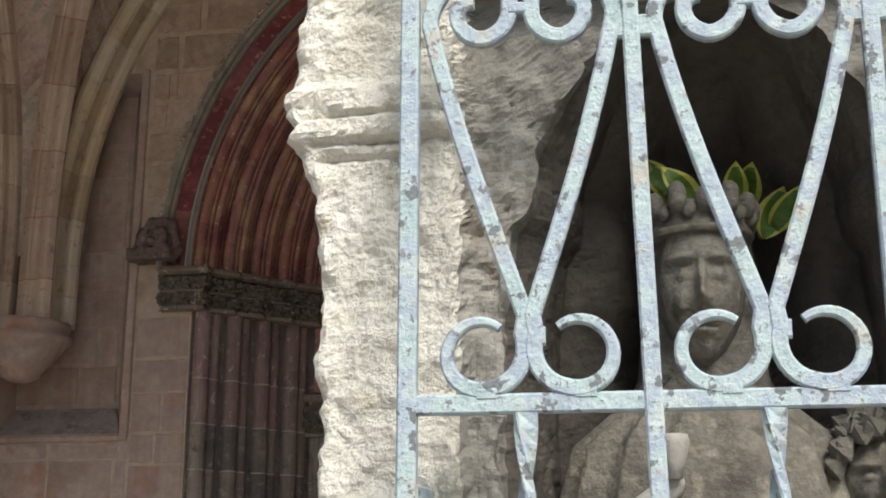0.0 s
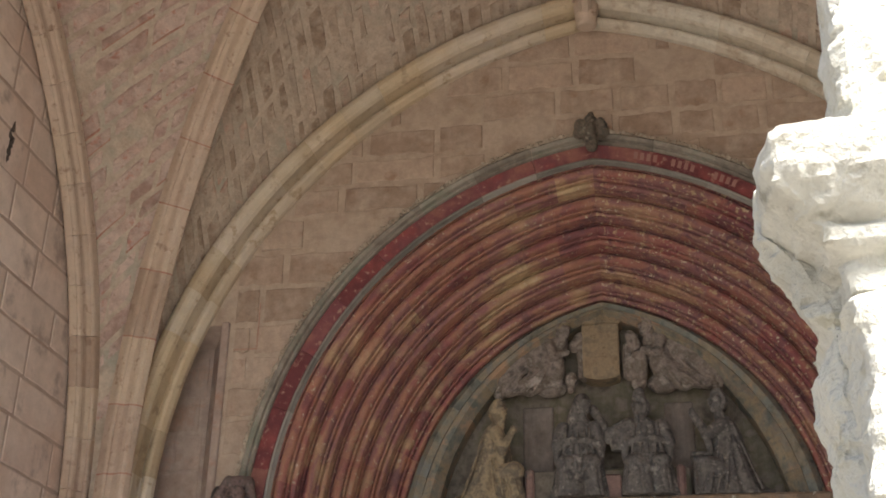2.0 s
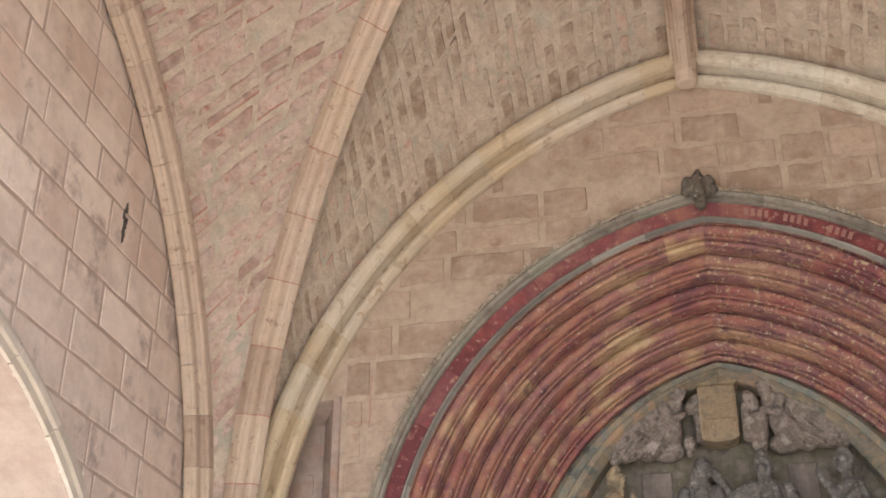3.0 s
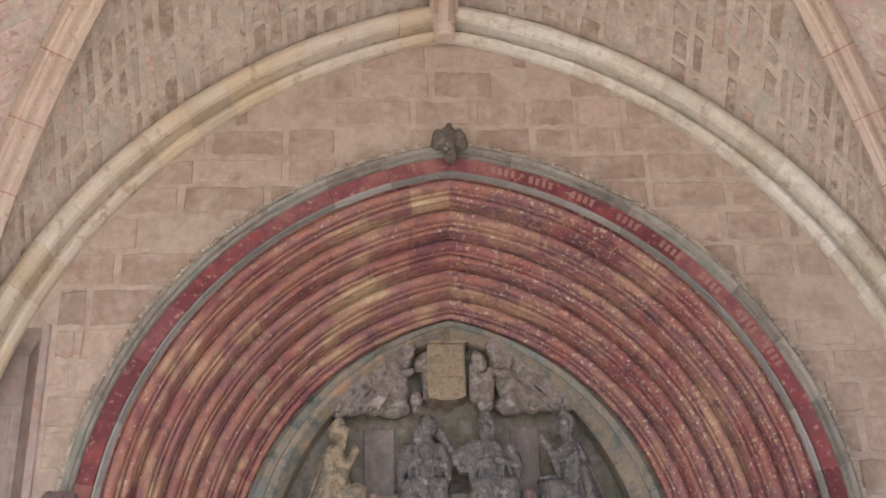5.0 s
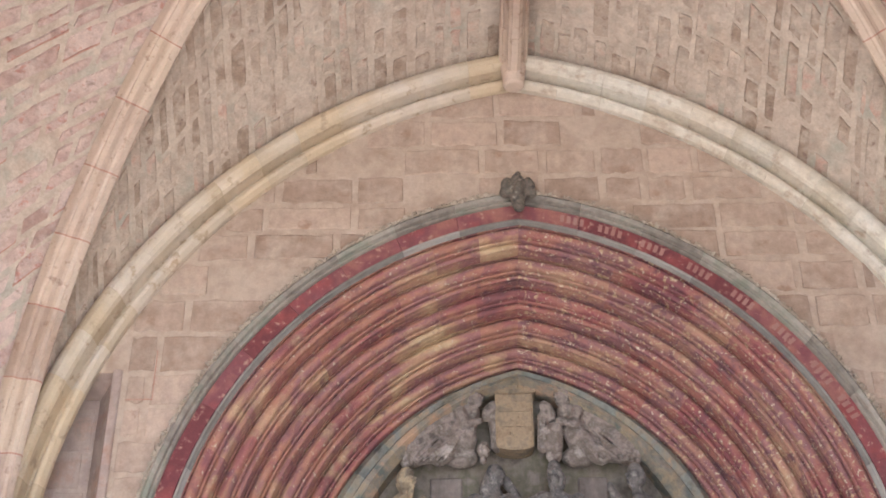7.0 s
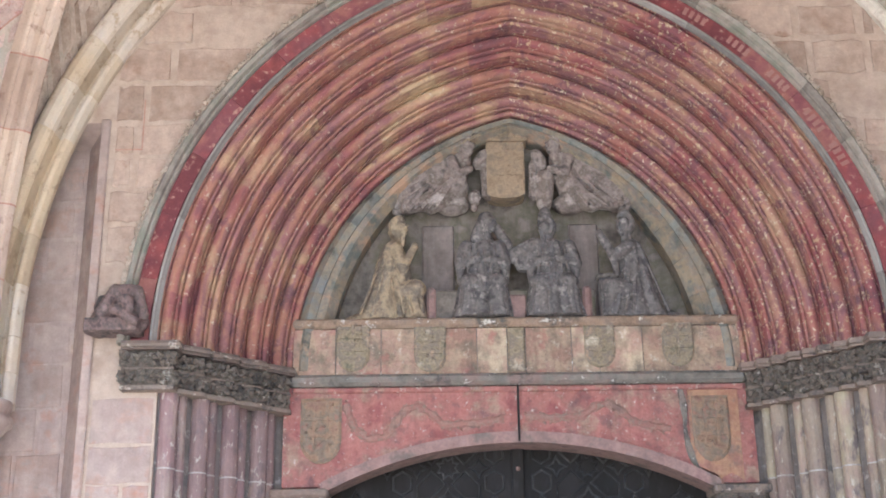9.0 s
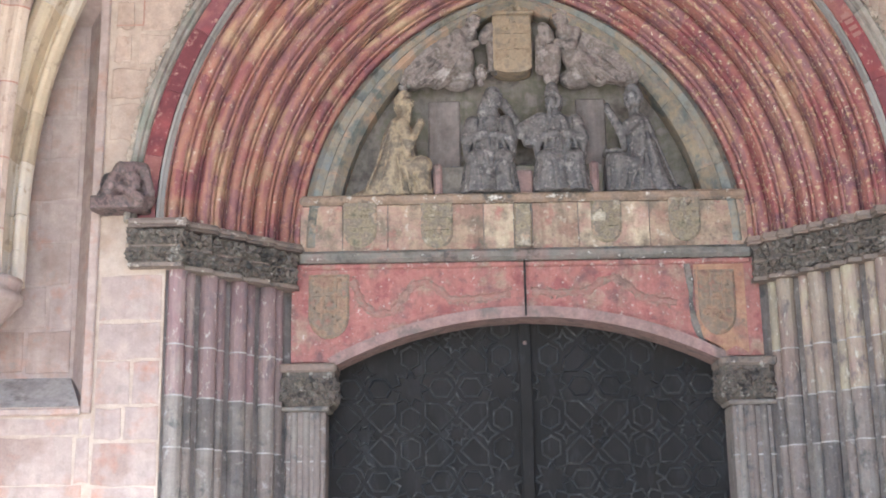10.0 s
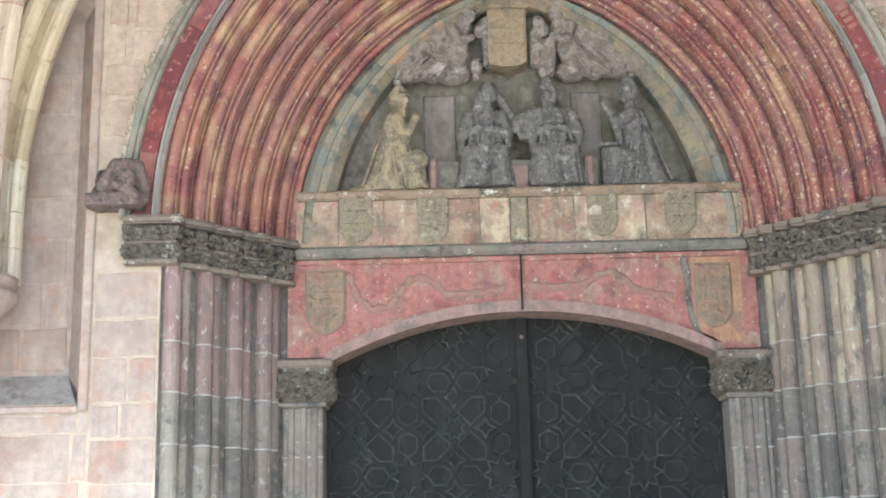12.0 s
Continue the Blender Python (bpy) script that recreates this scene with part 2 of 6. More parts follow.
M_LINTEL = mat("red_painted_lintel", [(0.27, 0.10, 0.09), (0.36, 0.155, 0.13), (0.31, 0.14, 0.12), (0.36, 0.21, 0.155)], blotch=5, contrast=0.4, bump=0.6, spots=[((0.33, 0.23, 0.17), 5, 0.17, 0.16), ((0.20, 0.11, 0.10), 6, 0.2, 0.16), ((0.50, 0.42, 0.36), 22, 0.05)], streak=0.28)
M_LINTELEDGE = mat("pink_lintel_edge", [(0.2322, 0.1419, 0.129), (0.3096, 0.2021, 0.1763), (0.215, 0.1462, 0.129)], blotch=6, contrast=0.34, spots=[((0.18, 0.14, 0.12), 7, 0.2, 0.14)], streak=0.25)
M_SHIELDRED = mat("red_ochre_shield_paint", [(0.2288, 0.135, 0.1), (0.2992, 0.2, 0.13), (0.2112, 0.17, 0.125), (0.2904, 0.155, 0.115)], blotch=9, bump=0.6, contrast=0.34, streak=0.3)
M_OCHREPATCH = mat("ochre_lintel_paint", [(0.34, 0.17, 0.11), (0.42, 0.25, 0.15), (0.31, 0.16, 0.12)], blotch=6, contrast=0.36, bump=0.5, spots=[((0.24, 0.17, 0.13), 8, 0.2, 0.12)], streak=0.3)
M_SHIELD = mat("shield_paint", [(0.16, 0.145, 0.10), (0.29, 0.235, 0.155), (0.21, 0.18, 0.14), (0.37, 0.27, 0.19)], blotch=12, bump=0.6, contrast=0.40, spots=[((0.50, 0.44, 0.34), 7, 0.12, 0.12)])
M_DOOR = mat("dark_door_wood", gloss=0.38, cols= [(0.0134, 0.012, 0.0104), (0.0239, 0.0209, 0.0194)], rough=0.85, blotch=5, grain=120, stretch=(1, 1, 0.3), contrast=0.4, spots=[((0.034, 0.033, 0.032), 14, 0.12, 0.14)])
M_DOORTRIM = mat("worn_door_moulding", gloss=0.35, cols= [(0.017, 0.016, 0.016), (0.055, 0.052, 0.050), (0.025, 0.024, 0.023)], rough=0.6, blotch=12, rand="object", spots=[((0.14, 0.135, 0.125), 20, 0.08)])
M_LIME = mat("rough_limestone", [(0.6678, 0.644, 0.5533), (0.7632, 0.7441, 0.6678), (0.725, 0.706, 0.6296), (0.7823, 0.7632, 0.706)], grain=120, blotch=9, bump=1.0, contrast=0.13, spots=[((0.60, 0.57, 0.46), 18, 0.12)], streak=0.06)
# cornice copy of the limestone, greyed to put its shade into the colour
M_LIMEGREY = mat("shade_greyed_limestone", [(0.54, 0.52, 0.455), (0.70, 0.68, 0.61), (0.60, 0.58, 0.51)], grain=150, blotch=8, bump=0.9, contrast=0.2, spots=[((0.36, 0.34, 0.28), 14, 0.16)], streak=0.1)
# near-black base colour stands in for the shade inside the niche
M_NICHE = mat("shade_painted_niche_stone", [(0.044, 0.039, 0.034), (0.105, 0.091, 0.077), (0.066, 0.058, 0.051)], grain=90, blotch=8, bump=0.5)
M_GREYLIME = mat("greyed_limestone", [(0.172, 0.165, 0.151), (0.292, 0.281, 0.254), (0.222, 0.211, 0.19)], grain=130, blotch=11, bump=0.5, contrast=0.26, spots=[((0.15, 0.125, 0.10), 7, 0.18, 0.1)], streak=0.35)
M_IRON = mat("chipped_blue_paint", [(0.26, 0.345, 0.37), (0.345, 0.43, 0.445), (0.27, 0.325, 0.40), (0.385, 0.45, 0.445)], rough=0.62, grain=190, blotch=16, bump=0.35, contrast=0.2, spots=[((0.34, 0.34, 0.31), 20, 0.14), ((0.12, 0.135, 0.15), 36, 0.17, 0.03), ((0.16, 0.17, 0.18), 80, 0.09, 0.04)])
M_STATUE = mat("grey_weathered_statue", [(0.10, 0.094, 0.08), (0.215, 0.20, 0.168), (0.15, 0.14, 0.118), (0.325, 0.306, 0.25)], blotch=16, grain=170, bump=0.5, contrast=0.34, spots=[((0.10, 0.09, 0.08), 12, 0.16, 0.14)], streak=0.25)
M_STATUEDARK = mat("dark_statue_stone", [(0.07, 0.065, 0.058), (0.15, 0.14, 0.12), (0.10, 0.092, 0.08)], blotch=16, grain=170, bump=0.5, contrast=0.34)
M_REDLINE = mat("red_line", [(0.36, 0.12, 0.09), (0.44, 0.26, 0.20), (0.40, 0.17, 0.13)], blotch=9)
M_GROUND = mat("paving", [(0.27, 0.245, 0.21), (0.34, 0.31, 0.27)], blotch=0.8)


# ---- mesh helpers ----
def mesh_of(name, verts, faces, material):
    me = bpy.data.meshes.new(name)
    me.from_pydata([tuple(v) for v in verts], [], faces)
    me.update()
    bm = bmesh.new()
    bm.from_mesh(me)
    bmesh.ops.recalc_face_normals(bm, faces=bm.faces)
    bm.to_mesh(me)
    bm.free()
    me.materials.append(material)
    return me


def add(name, verts, faces, material, parent=None, label="", smooth=False):
    me = mesh_of(name, verts, faces, material)
    if smooth:
        me.shade_smooth()
    ob = new(name, me)
    ob.parent = parent
    if label:
        tagged(ob, label)
    return ob


def part(name, bm, material, parent, label="", smooth=False):
    """Links a bmesh as one mesh object under a thing or a part."""
    bmesh.ops.recalc_face_normals(bm, faces=bm.faces)
    me = bpy.data.meshes.new(name)
    bm.to_mesh(me)
    bm.free()
    me.materials.append(material)
    if smooth:
        me.shade_smooth()
    ob = new(name, me)
    ob.parent = parent
    if label:
        tagged(ob, label)
    return ob


def empty(name, label, category, group="", kind="", at=(0, 0, 0)):
    ob = new(name)
    ob.location = at
    return tagged(ob, label, category, group, kind)


def box(bm, lo, hi, bevel=0.0):
    v = [bm.verts.new((x, y, z)) for x in (lo[0], hi[0]) for y in (lo[1], hi[1]) for z in (lo[2], hi[2])]
    fs = [bm.faces.new([v[i] for i in q]) for q in ((0, 1, 3, 2), (4, 6, 7, 5), (0, 4, 5, 1), (2, 3, 7, 6), (0, 2, 6, 4), (1, 5, 7, 3))]
    if bevel:
        edges = list({e for f in fs for e in f.edges})
        bmesh.ops.bevel(bm, geom=edges, offset=bevel, segments=1, affect="EDGES")
    return bm


def grid_faces(rows, cols, closed=False):
    fs = []
    for i in range(rows - 1):
        for k in range(cols if closed else cols - 1):
            a, b = i * cols + k, i * cols + (k + 1) % cols
            fs.append((a, b, b + cols, a + cols))
    return fs


def sweep(profiles, close_ends=True):
    """A solid from a row of closed loops of points."""
    n = len(profiles[0])
    verts = [p for loop in profiles for p in loop]
    faces = grid_faces(len(profiles), n, True)
    if close_ends:
        faces += [tuple(range(n)), tuple((len(profiles) - 1) * n + k for k in range(n))]
    return verts, faces


# ---- arch geometry: left half turns round (c, zs), the right half is its mirror ----
ARCH_C, ARCH_Z = 0.45, 3.97


def arch_point(r, t, side, c=ARCH_C, zs=ARCH_Z):
    th = t * math.acos(c / r)
    return side * (r * math.cos(th) - c), zs + r * math.sin(th)


def arch_top(x, r, c=ARCH_C, zs=ARCH_Z):
    """Height of the arch's line over x, or None outside it."""
    d = abs(x) + c
    return zs + math.sqrt(r * r - d * d) if d < r else None


def arch_stone(profile, t0, t1, n, side, c=ARCH_C, zs=ARCH_Z):
    loops = []
    for k in range(n + 1):
        t = t0 + (t1 - t0) * k / n
        loop = []
        for r, y in profile:
            x, z = arch_point(r, t, side, c, zs)
            loop.append((x, y, z))
        loops.append(loop)
    return sweep(loops)


def circle_bits(r, y, rad, a0, a1, n):
    return [(r + rad * math.cos(math.radians(a0 + (a1 - a0) * k / n)), y + rad * math.sin(math.radians(a0 + (a1 - a0) * k / n))) for k in range(n + 1)]


# ================= the setting =================
ground = add("ground", [(-300, -300, 0), (300, -300, 0), (300, 300, 0), (-300, 300, 0)], [(0, 1, 2, 3)], M_GROUND)
tagged(ground, "pale stone paving before the church", "ground", kind="structure")

RIB_C, RIB_R, RIB_Z = 0.83, 4.33, 4.03      # wall rib over the portal, inner edge
DEPTH, RIDGE_W, RIDGE_M = 3.8, 8.58, 9.40  # half depth of the bay, ridge heights at the wall and in the middle
LEFT_X = -4.1
REC_X, REC_Z0, REC_Z1 = -3.03, 2.70, 5.68  # blind recess beside the portal
JAMB_X = 2.53


def wall_rows(x0, x1, lower, upper, n):
    pts = []
    for k in range(n + 1):
        x = x0 + (x1 - x0) * k / n
        pts.append((x, lower(x), upper(x)))
    return pts


def slab(pts, y0, y1):
    """A slab with a ragged top and bottom from columns (x, low, high)."""
    loops = [[(x, y0, a), (x, y0, b), (x, y1, b), (x, y1, a)] for x, a, b in pts if b - a > 1e-4]
    return sweep(loops) if len(loops) > 1 else None


verts, faces = [], []


def gather(vf):
    if vf is None:
        return
    o = len(verts)
    verts.extend(vf[0])
    faces.extend(tuple(i + o for i in f) for f in vf[1])


# portal wall, in pieces butted end to end
gather(slab(wall_rows(-2.735, 2.735, lambda x: max(ARCH_Z + 0.02, arch_top(x, 3.19) or 0), lambda x: 10.2, 80), 0.0, 0.5))
gather(slab([(-3.03, 0, 10.2), (-2.735, 0, 10.2)], 0.0, 0.5))
gather(slab([(-2.735, 0, 3.985), (-2.53, 0, 3.985)], 0.0, 0.5))
gather(slab([(2.735, 0, 10.2), (4.1, 0, 10.2)], 0.0, 0.5))
gather(slab([(2.53, 0, 3.985), (2.735, 0, 3.985)], 0.0, 0.5))
gather(slab([(-4.6, 0, REC_Z0 - 0.0), (-3.03, 0, REC_Z0)], 0.0, 0.5))
gather(slab([(-4.6, REC_Z1, 10.2), (-3.03, REC_Z1, 10.2)], 0.0, 0.5))
wall_portal = add("wall_portal", verts, faces, M_MORTAR)
tagged(wall_portal, "beige ashlar church wall with wide pale mortar joints round the portal", "wall", kind="structure")

# blind recess with splayed sides and a sloping sill
rb = bmesh.new()
for q in ([(REC_X, 0.0, REC_Z0), (REC_X, 0.0, REC_Z1), (-3.22, 0.28, REC_Z1 - 0.1), (-3.22, 0.28, 2.93)],
          [(-3.22, 0.28, 2.93), (-3.22, 0.28, REC_Z1 - 0.1), (-4.6, 0.28, REC_Z1 - 0.1), (-4.6, 0.28, 2.93)],
          [(REC_X, 0.0, REC_Z1), (-4.6, 0.0, REC_Z1), (-4.6, 0.28, REC_Z1 - 0.1), (-3.22, 0.28, REC_Z1 - 0.1)]):
    rb.faces.new([rb.verts.new(p) for p in q])
recess = part("recess", rb, M_LEFTSTONE, wall_portal, "splayed blind recess of smooth pinkish stone")
sb = bmesh.new()
q = [(-4.6, -0.004, REC_Z0 - 0.02), (REC_X - 0.04, -0.004, REC_Z0 - 0.02), (-3.23, 0.276, 2.935), (-4.6, 0.276, 2.935)]
sb.faces.new([sb.verts.new(p) for p in q])
sb.faces.new([sb.verts.new((p[0], p[1] + 0.02, p[2] - 0.05)) for p in q])
part("recess_sill", sb, M_SILL, wall_portal, "grey shaded sloping stone sill")
fb = bmesh.new()
box(fb, (REC_X - 0.035, -0.03, REC_Z0 - 0.05), (REC_X + 0.035, 0.004, REC_Z1 + 0.02), 0.01)
part("recess_frame", fb, M_LEFTSTONE, wall_portal)
fb = bmesh.new()
box(fb, (-4.1, -0.03, REC_Z0 - 0.06), (REC_X - 0.036, 0.003, REC_Z0 - 0.01), 0.01)
part("recess_frame", fb, M_LEFTSTONE, wall_portal)

# left wall with a round-headed opening to the outside
OPEN_Y, OPEN_Z, OPEN_R = -4.2, 1.75, 3.3
verts, faces = [], []


def open_top(y, r):
    d = abs(y - OPEN_Y)
    return OPEN_Z + math.sqrt(r * r - d * d) if d < r else 0.0


def slab_x(pts, x0, x1):
    loops = [[(x0, y, a), (x0, y, b), (x1, y, b), (x1, y, a)] for y, a, b in pts]
    return sweep(loops)


gather(slab_x([(0.5, 0, 10.2), (OPEN_Y + OPEN_R, 0, 10.2)], LEFT_X - 0.5, LEFT_X))
gather(slab_x([(OPEN_Y + OPEN_R * math.cos(math.pi * k / 40) * 0.9999, OPEN_Z + OPEN_R * math.sin(math.pi * k / 40), 10.2) for k in range(41)], LEFT_X - 0.5, LEFT_X))
gather(slab_x([(OPEN_Y - OPEN_R, 0, 10.2), (-7.9, 0, 10.2)], LEFT_X - 0.5, LEFT_X))
wall_left = add("wall_left", verts, faces, M_LEFTJOINT)
tagged(wall_left, "pinkish side wall of large ashlar with a round arched opening", "wall", kind="structure")
# right side of the porch is unknown: a closed wall, unseen, shuts out light
verts, faces = [], []
gather(slab_x([(0.5, 0, 10.2), (-7.9, 0, 10.2)], 4.1, 4.6))
tagged(add("wall_right", verts, faces, M_LEFTSTONE), "unseen closed side wall assumed at the right of the porch", "wall", kind="structure")
# front of the porch, unseen: wall over a wide arch, added to limit daylight
verts, faces = [], []
gather(slab([(x, RIB_Z + math.sqrt(max(0.0, (RIB_R + 0.2) ** 2 - (abs(x) + RIB_C) ** 2)), 10.2) for x in [-3.69 + 7.38 * k / 60 for k in range(61)]], -7.9, -7.5))
gather(slab([(-4.1, 0, 10.2), (-3.69, 0, 10.2)], -7.9, -7.5))
gather(slab([(3.69, 0, 10.2), (4.1, 0, 10.2)], -7.9, -7.5))
tagged(add("wall_front", verts, faces, M_ASHLAR), "unseen wall added over a wide pointed arch at the porch front", "wall", kind="structure")
# unseen slab above the vault, added to keep skylight out of the porch
rb = bmesh.new()
box(rb, (-4.6, -7.9, 10.21), (4.6, 0.5, 10.4))
tagged(part("roof", rb, M_LEFTSTONE, None), "unseen slab added over the porch vault to block the sky", "roof", kind="structure")


# ---- vault ----
def w_curve(u, lift=0.27):
    th = u * math.acos(RIB_C / (RIB_R + lift))
    return Vector((-((RIB_R + lift) * math.cos(th) - RIB_C), -0.10, RIB_Z + (RIB_R + lift) * math.sin(th)))


CORNER = Vector((-3.75, -0.25))
DG_L = math.hypot(CORNER.x, DEPTH + CORNER.y)
DG_R = 5.4
DG_C = DG_R - DG_L


def d_curve(u, lift=0.1):
    th = u * math.acos(DG_C / DG_R)
    s = DG_R - DG_R * math.cos(th)
    z = RIB_Z + DG_R * math.sin(th) + lift
    k = s / DG_L
    return Vector((CORNER.x * (1 - k), CORNER.y + (-DEPTH - CORNER.y) * k, z))


F_R, F_A = 4.5, 3.55


def f_curve(u, lift=0.1):
    c = F_R - F_A
    th = u * math.acos(c / F_R)
    return Vector((LEFT_X + 0.08, -0.25 - (F_R - F_R * math.cos(th)), RIB_Z + (F_R + lift) * math.sin(th)))


def cell_point(kind, u, v):
    a = w_curve(u) if kind == "wall" else f_curve(u)
    b = d_curve(u)
    p = a.lerp(b, v)
    p.z += 0.10 * math.sin(math.pi * v) * u
    return p


def mirror(p, mx, my):
    return (-p.x if mx else p.x, -2 * DEPTH - p.y if my else p.y, p.z)


base_v, base_f = [], []
web = {"wall": ([], []), "side": ([], [])}
crack_v, crack_f = [], []
rng = random.Random(4)
for kind in ("wall", "side"):
    stone_v, stone_f = web[kind]
    for mx in (0, 1):
        for my in (0, 1):
            nu, nv = (28, 10) if my else (150, 60)
            o = len(base_v)
            for i in range(nu + 1):
                for k in range(nv + 1):
                    p = cell_point(kind, i / nu, k / nv)
                    p.z += 0.012 if my else 0.010 - 0.010 * noise.fractal(p * 9.0, 0.8, 2.2, 4, noise_basis="PERLIN_ORIGINAL") - 0.009 * noise.noise(p * 2.3)
                    base_v.append(mirror(p, mx, my))
            base_f.extend(tuple(o + i for i in f) for f in grid_faces(nu + 1, nv + 1))
            if my:
                continue
            # stones in courses that run from the wall to the diagonal
            u = 0.10
            while u < 0.995:
                du = rng.uniform(0.019, 0.036)
                u1 = min(u + du, 1.0)
                length = (cell_point(kind, u, 1) - cell_point(kind, u, 0)).length
                v = rng.uniform(-0.1, 0.0)
                while v < 1.0:
                    dv = rng.uniform(0.18, 0.52) / max(length, 0.3)
                    v1 = min(v + dv, 1.0)
                    g_u, g_v = rng.uniform(0.003, 0.009), rng.uniform(0.012, 0.035) / max(length, 0.3)
                    a0, a1, b0, b1 = u + g_u * 0.5, u1 - g_u, max(v, 0) + g_v, v1 - g_v
                    if a1 > a0 + 0.004 and b1 > b0 + 0.01 and rng.random() > 0.09:
                        o = len(stone_v)
                        qu, qv = (a1 - a0) * rng.uniform(0.05, 0.14), (b1 - b0) * rng.uniform(0.015, 0.05)
                        mu, mv = (a0 + a1) / 2, (b0 + b1) / 2
                        cs = [(a0, b0 + qv), (a0 + qu, b0), (a1 - qu, b0), (a1, b0 + qv), (a1, mv), (a1, b1 - qv), (a1 - qu, b1), (a0 + qu, b1), (a0, b1 - qv), (a0, mv)]
                        cs = [(cu + rng.uniform(-0.0016, 0.0016), cv + rng.uniform(-0.012, 0.012) / max(length, 0.3)) for cu, cv in cs]
                        h = rng.uniform(-0.002, 0.013)
                        for dz, shrink in ((0.03, 0.0), (-h, 0.12)):
                            for cu, cv in cs:
                                p = cell_point(kind, min(1.0, cu + (mu - cu) * shrink), min(1.0, max(0.0, cv + (mv - cv) * shrink * 0.4)))
                                p.z += dz
                                stone_v.append(mirror(p, mx, my))
                        stone_f.extend([tuple(o + 10 + q for q in range(10))] + [(o + a, o + (a + 1) % 10, o + 10 + (a + 1) % 10, o + 10 + a) for a in range(10)])
                        if kind == "side" and rng.random() < 0.22:
                            o = len(crack_v)
                            for cu, cv in ((a0 - 0.0012, b0), (a0 - 0.0006, mv), (a0 - 0.0012, b1), (a0 + 0.0006, b1), (a0 + 0.0012, mv), (a0 + 0.0006, b0)):
                                for dz in (0.012, -0.0035):
                                    p = cell_point(kind, cu, cv)
                                    p.z += dz
                                    crack_v.append(mirror(p, mx, my))
                            crack_f.extend([tuple(o + 2 * q + 1 for q in range(6))] + [(o + 2 * q, o + 2 * ((q + 1) % 6), o + 2 * ((q + 1) % 6) + 1, o + 2 * q + 1) for q in range(6)])
                    v = v1
                u = u1
vault = empty("vault", "ribbed stone vault with rough coursed webs over the porch", "ceiling", kind="structure")
add("vault_web", base_v, base_f, M_WEBJOINT, vault, smooth=True)
for kind, m_ in (("wall", M_WEB), ("side", M_WEBPINK)):
    tagged(add("web_stones", *web[kind], m_, vault, "rough coursed stones half lost under mortar"), kind="stuff")
tagged(add("red_cracks", crack_v, crack_f, M_REDLINE, vault, "thin reddish cracks along the courses"), kind="stuff")


def rib(name, pts, out, up, profile, material, label="", stones=12, gap=0.0022, parent=vault):
    """A rib of separate stones along pts; profile in (across, down) of the local frame."""
    vs, fs = [], []
    n = len(pts)
    per = max(2, n // stones)
    frames = []
    for i, p in enumerate(pts):
        tan = (pts[min(i + 1, n - 1)] - pts[max(i - 1, 0)]).normalized()
        side = out(i, tan)
        side = (side - tan * side.dot(tan)).normalized()
        dn = tan.cross(side)
        if dn.dot(up(i)) > 0:
            dn = -dn
        frames.append((p, tan, side, dn))
    i = 0
    while i < n - 1:
        e = min(i + per, n - 1)
        loops = []
        for k in range(i, e + 1):
            p, tan, side, dn = frames[k]
            sh = gap if k == i else (-gap if k == e else 0.0)
            loops.append([p + tan * sh + side * a + dn * b for a, b in profile])
        v, f = sweep(loops)
        o = len(vs)
        vs.extend(v)
        fs.extend(tuple(q + o for q in face) for face in f)
        i = e
    ob = add(name, vs, fs, material, parent, label)
    if name == "diagonal_rib":
        vs, fs = [], []
        for k in range(per, n - 1, per):
            p, tan, side, dn = frames[k]
            v, f = sweep([[p + tan * sh + side * a * 1.01 + dn * (b + 0.002) for a, b in profile] for sh in (-0.005, 0.005)])
            o = len(vs)
            vs.extend(v)
            fs.extend(tuple(q + o for q in face) for face in f)
        add("painted_joint", vs, fs, M_REDLINE, ob, "thin red painted joint lines")
    return ob


def rib_profile(w, d):
    """A filleted roll between two hollows and two thin side rolls, w wide and d deep."""
    half = [(0.50, -0.04 / d), (0.50, 0.22), (0.47, 0.30), (0.42, 0.33), (0.37, 0.30), (0.34, 0.36), (0.27, 0.46), (0.25, 0.62), (0.26, 0.74), (0.22, 0.88), (0.14, 0.93), (0.11, 1.0)]
    return [(-w * a, d * b) for a, b in half] + [(w * a, d * b) for a, b in reversed(half)]


FOOT = [3.52 + 0.085 * k for k in range(6)]
for mx in (0, 1):
    sx = -1 if mx else 1
    pts = [Vector((sx * d_curve(0).x, d_curve(0).y, z)) for z in FOOT] + [Vector((sx * d_curve(k / 60, 0.06).x, d_curve(k / 60, 0.06).y, d_curve(k / 60, 0.06).z)) for k in range(61)]
    rib("diagonal_rib", pts, lambda i, t: Vector((0.6 * sx, 1, 0)), lambda i: Vector((0, 0, 1)) if i > 26 else Vector((-sx, 0.8, 0.6)), rib_profile(0.22, 0.22), M_RIB, stones=15)
    pts = [Vector((sx * f_curve(0).x, f_curve(0).y, z)) for z in FOOT] + [Vector((sx * f_curve(k / 60, 0.0).x, f_curve(k / 60, 0.0).y, f_curve(k / 60, 0.0).z + 0.01)) for k in range(61)]
    rib("side_wall_rib", pts, lambda i, t: Vector((1, 0, 0)), lambda i: Vector((0, 0.7, 0.7)), rib_profile(0.22, 0.2), M_RIB, stones=15)
rib("ridge_rib", [Vector((0, -0.2 - 3.6 * k / 20, RIDGE_W - 0.09 + (RIDGE_M - RIDGE_W) * (k / 20))) for k in range(21)], lambda i, t: Vector((1, 0, 0)), lambda i: Vector((0, 0, 1)), rib_profile(0.24, 0.24), M_RIB, stones=9)
sb = bmesh.new()
bmesh.ops.create_cone(sb, cap_ends=True, segments=16, radius1=0.085, radius2=0.11, depth=0.22, matrix=Matrix.Translation((0, -0.20, RIDGE_W - 0.30)))
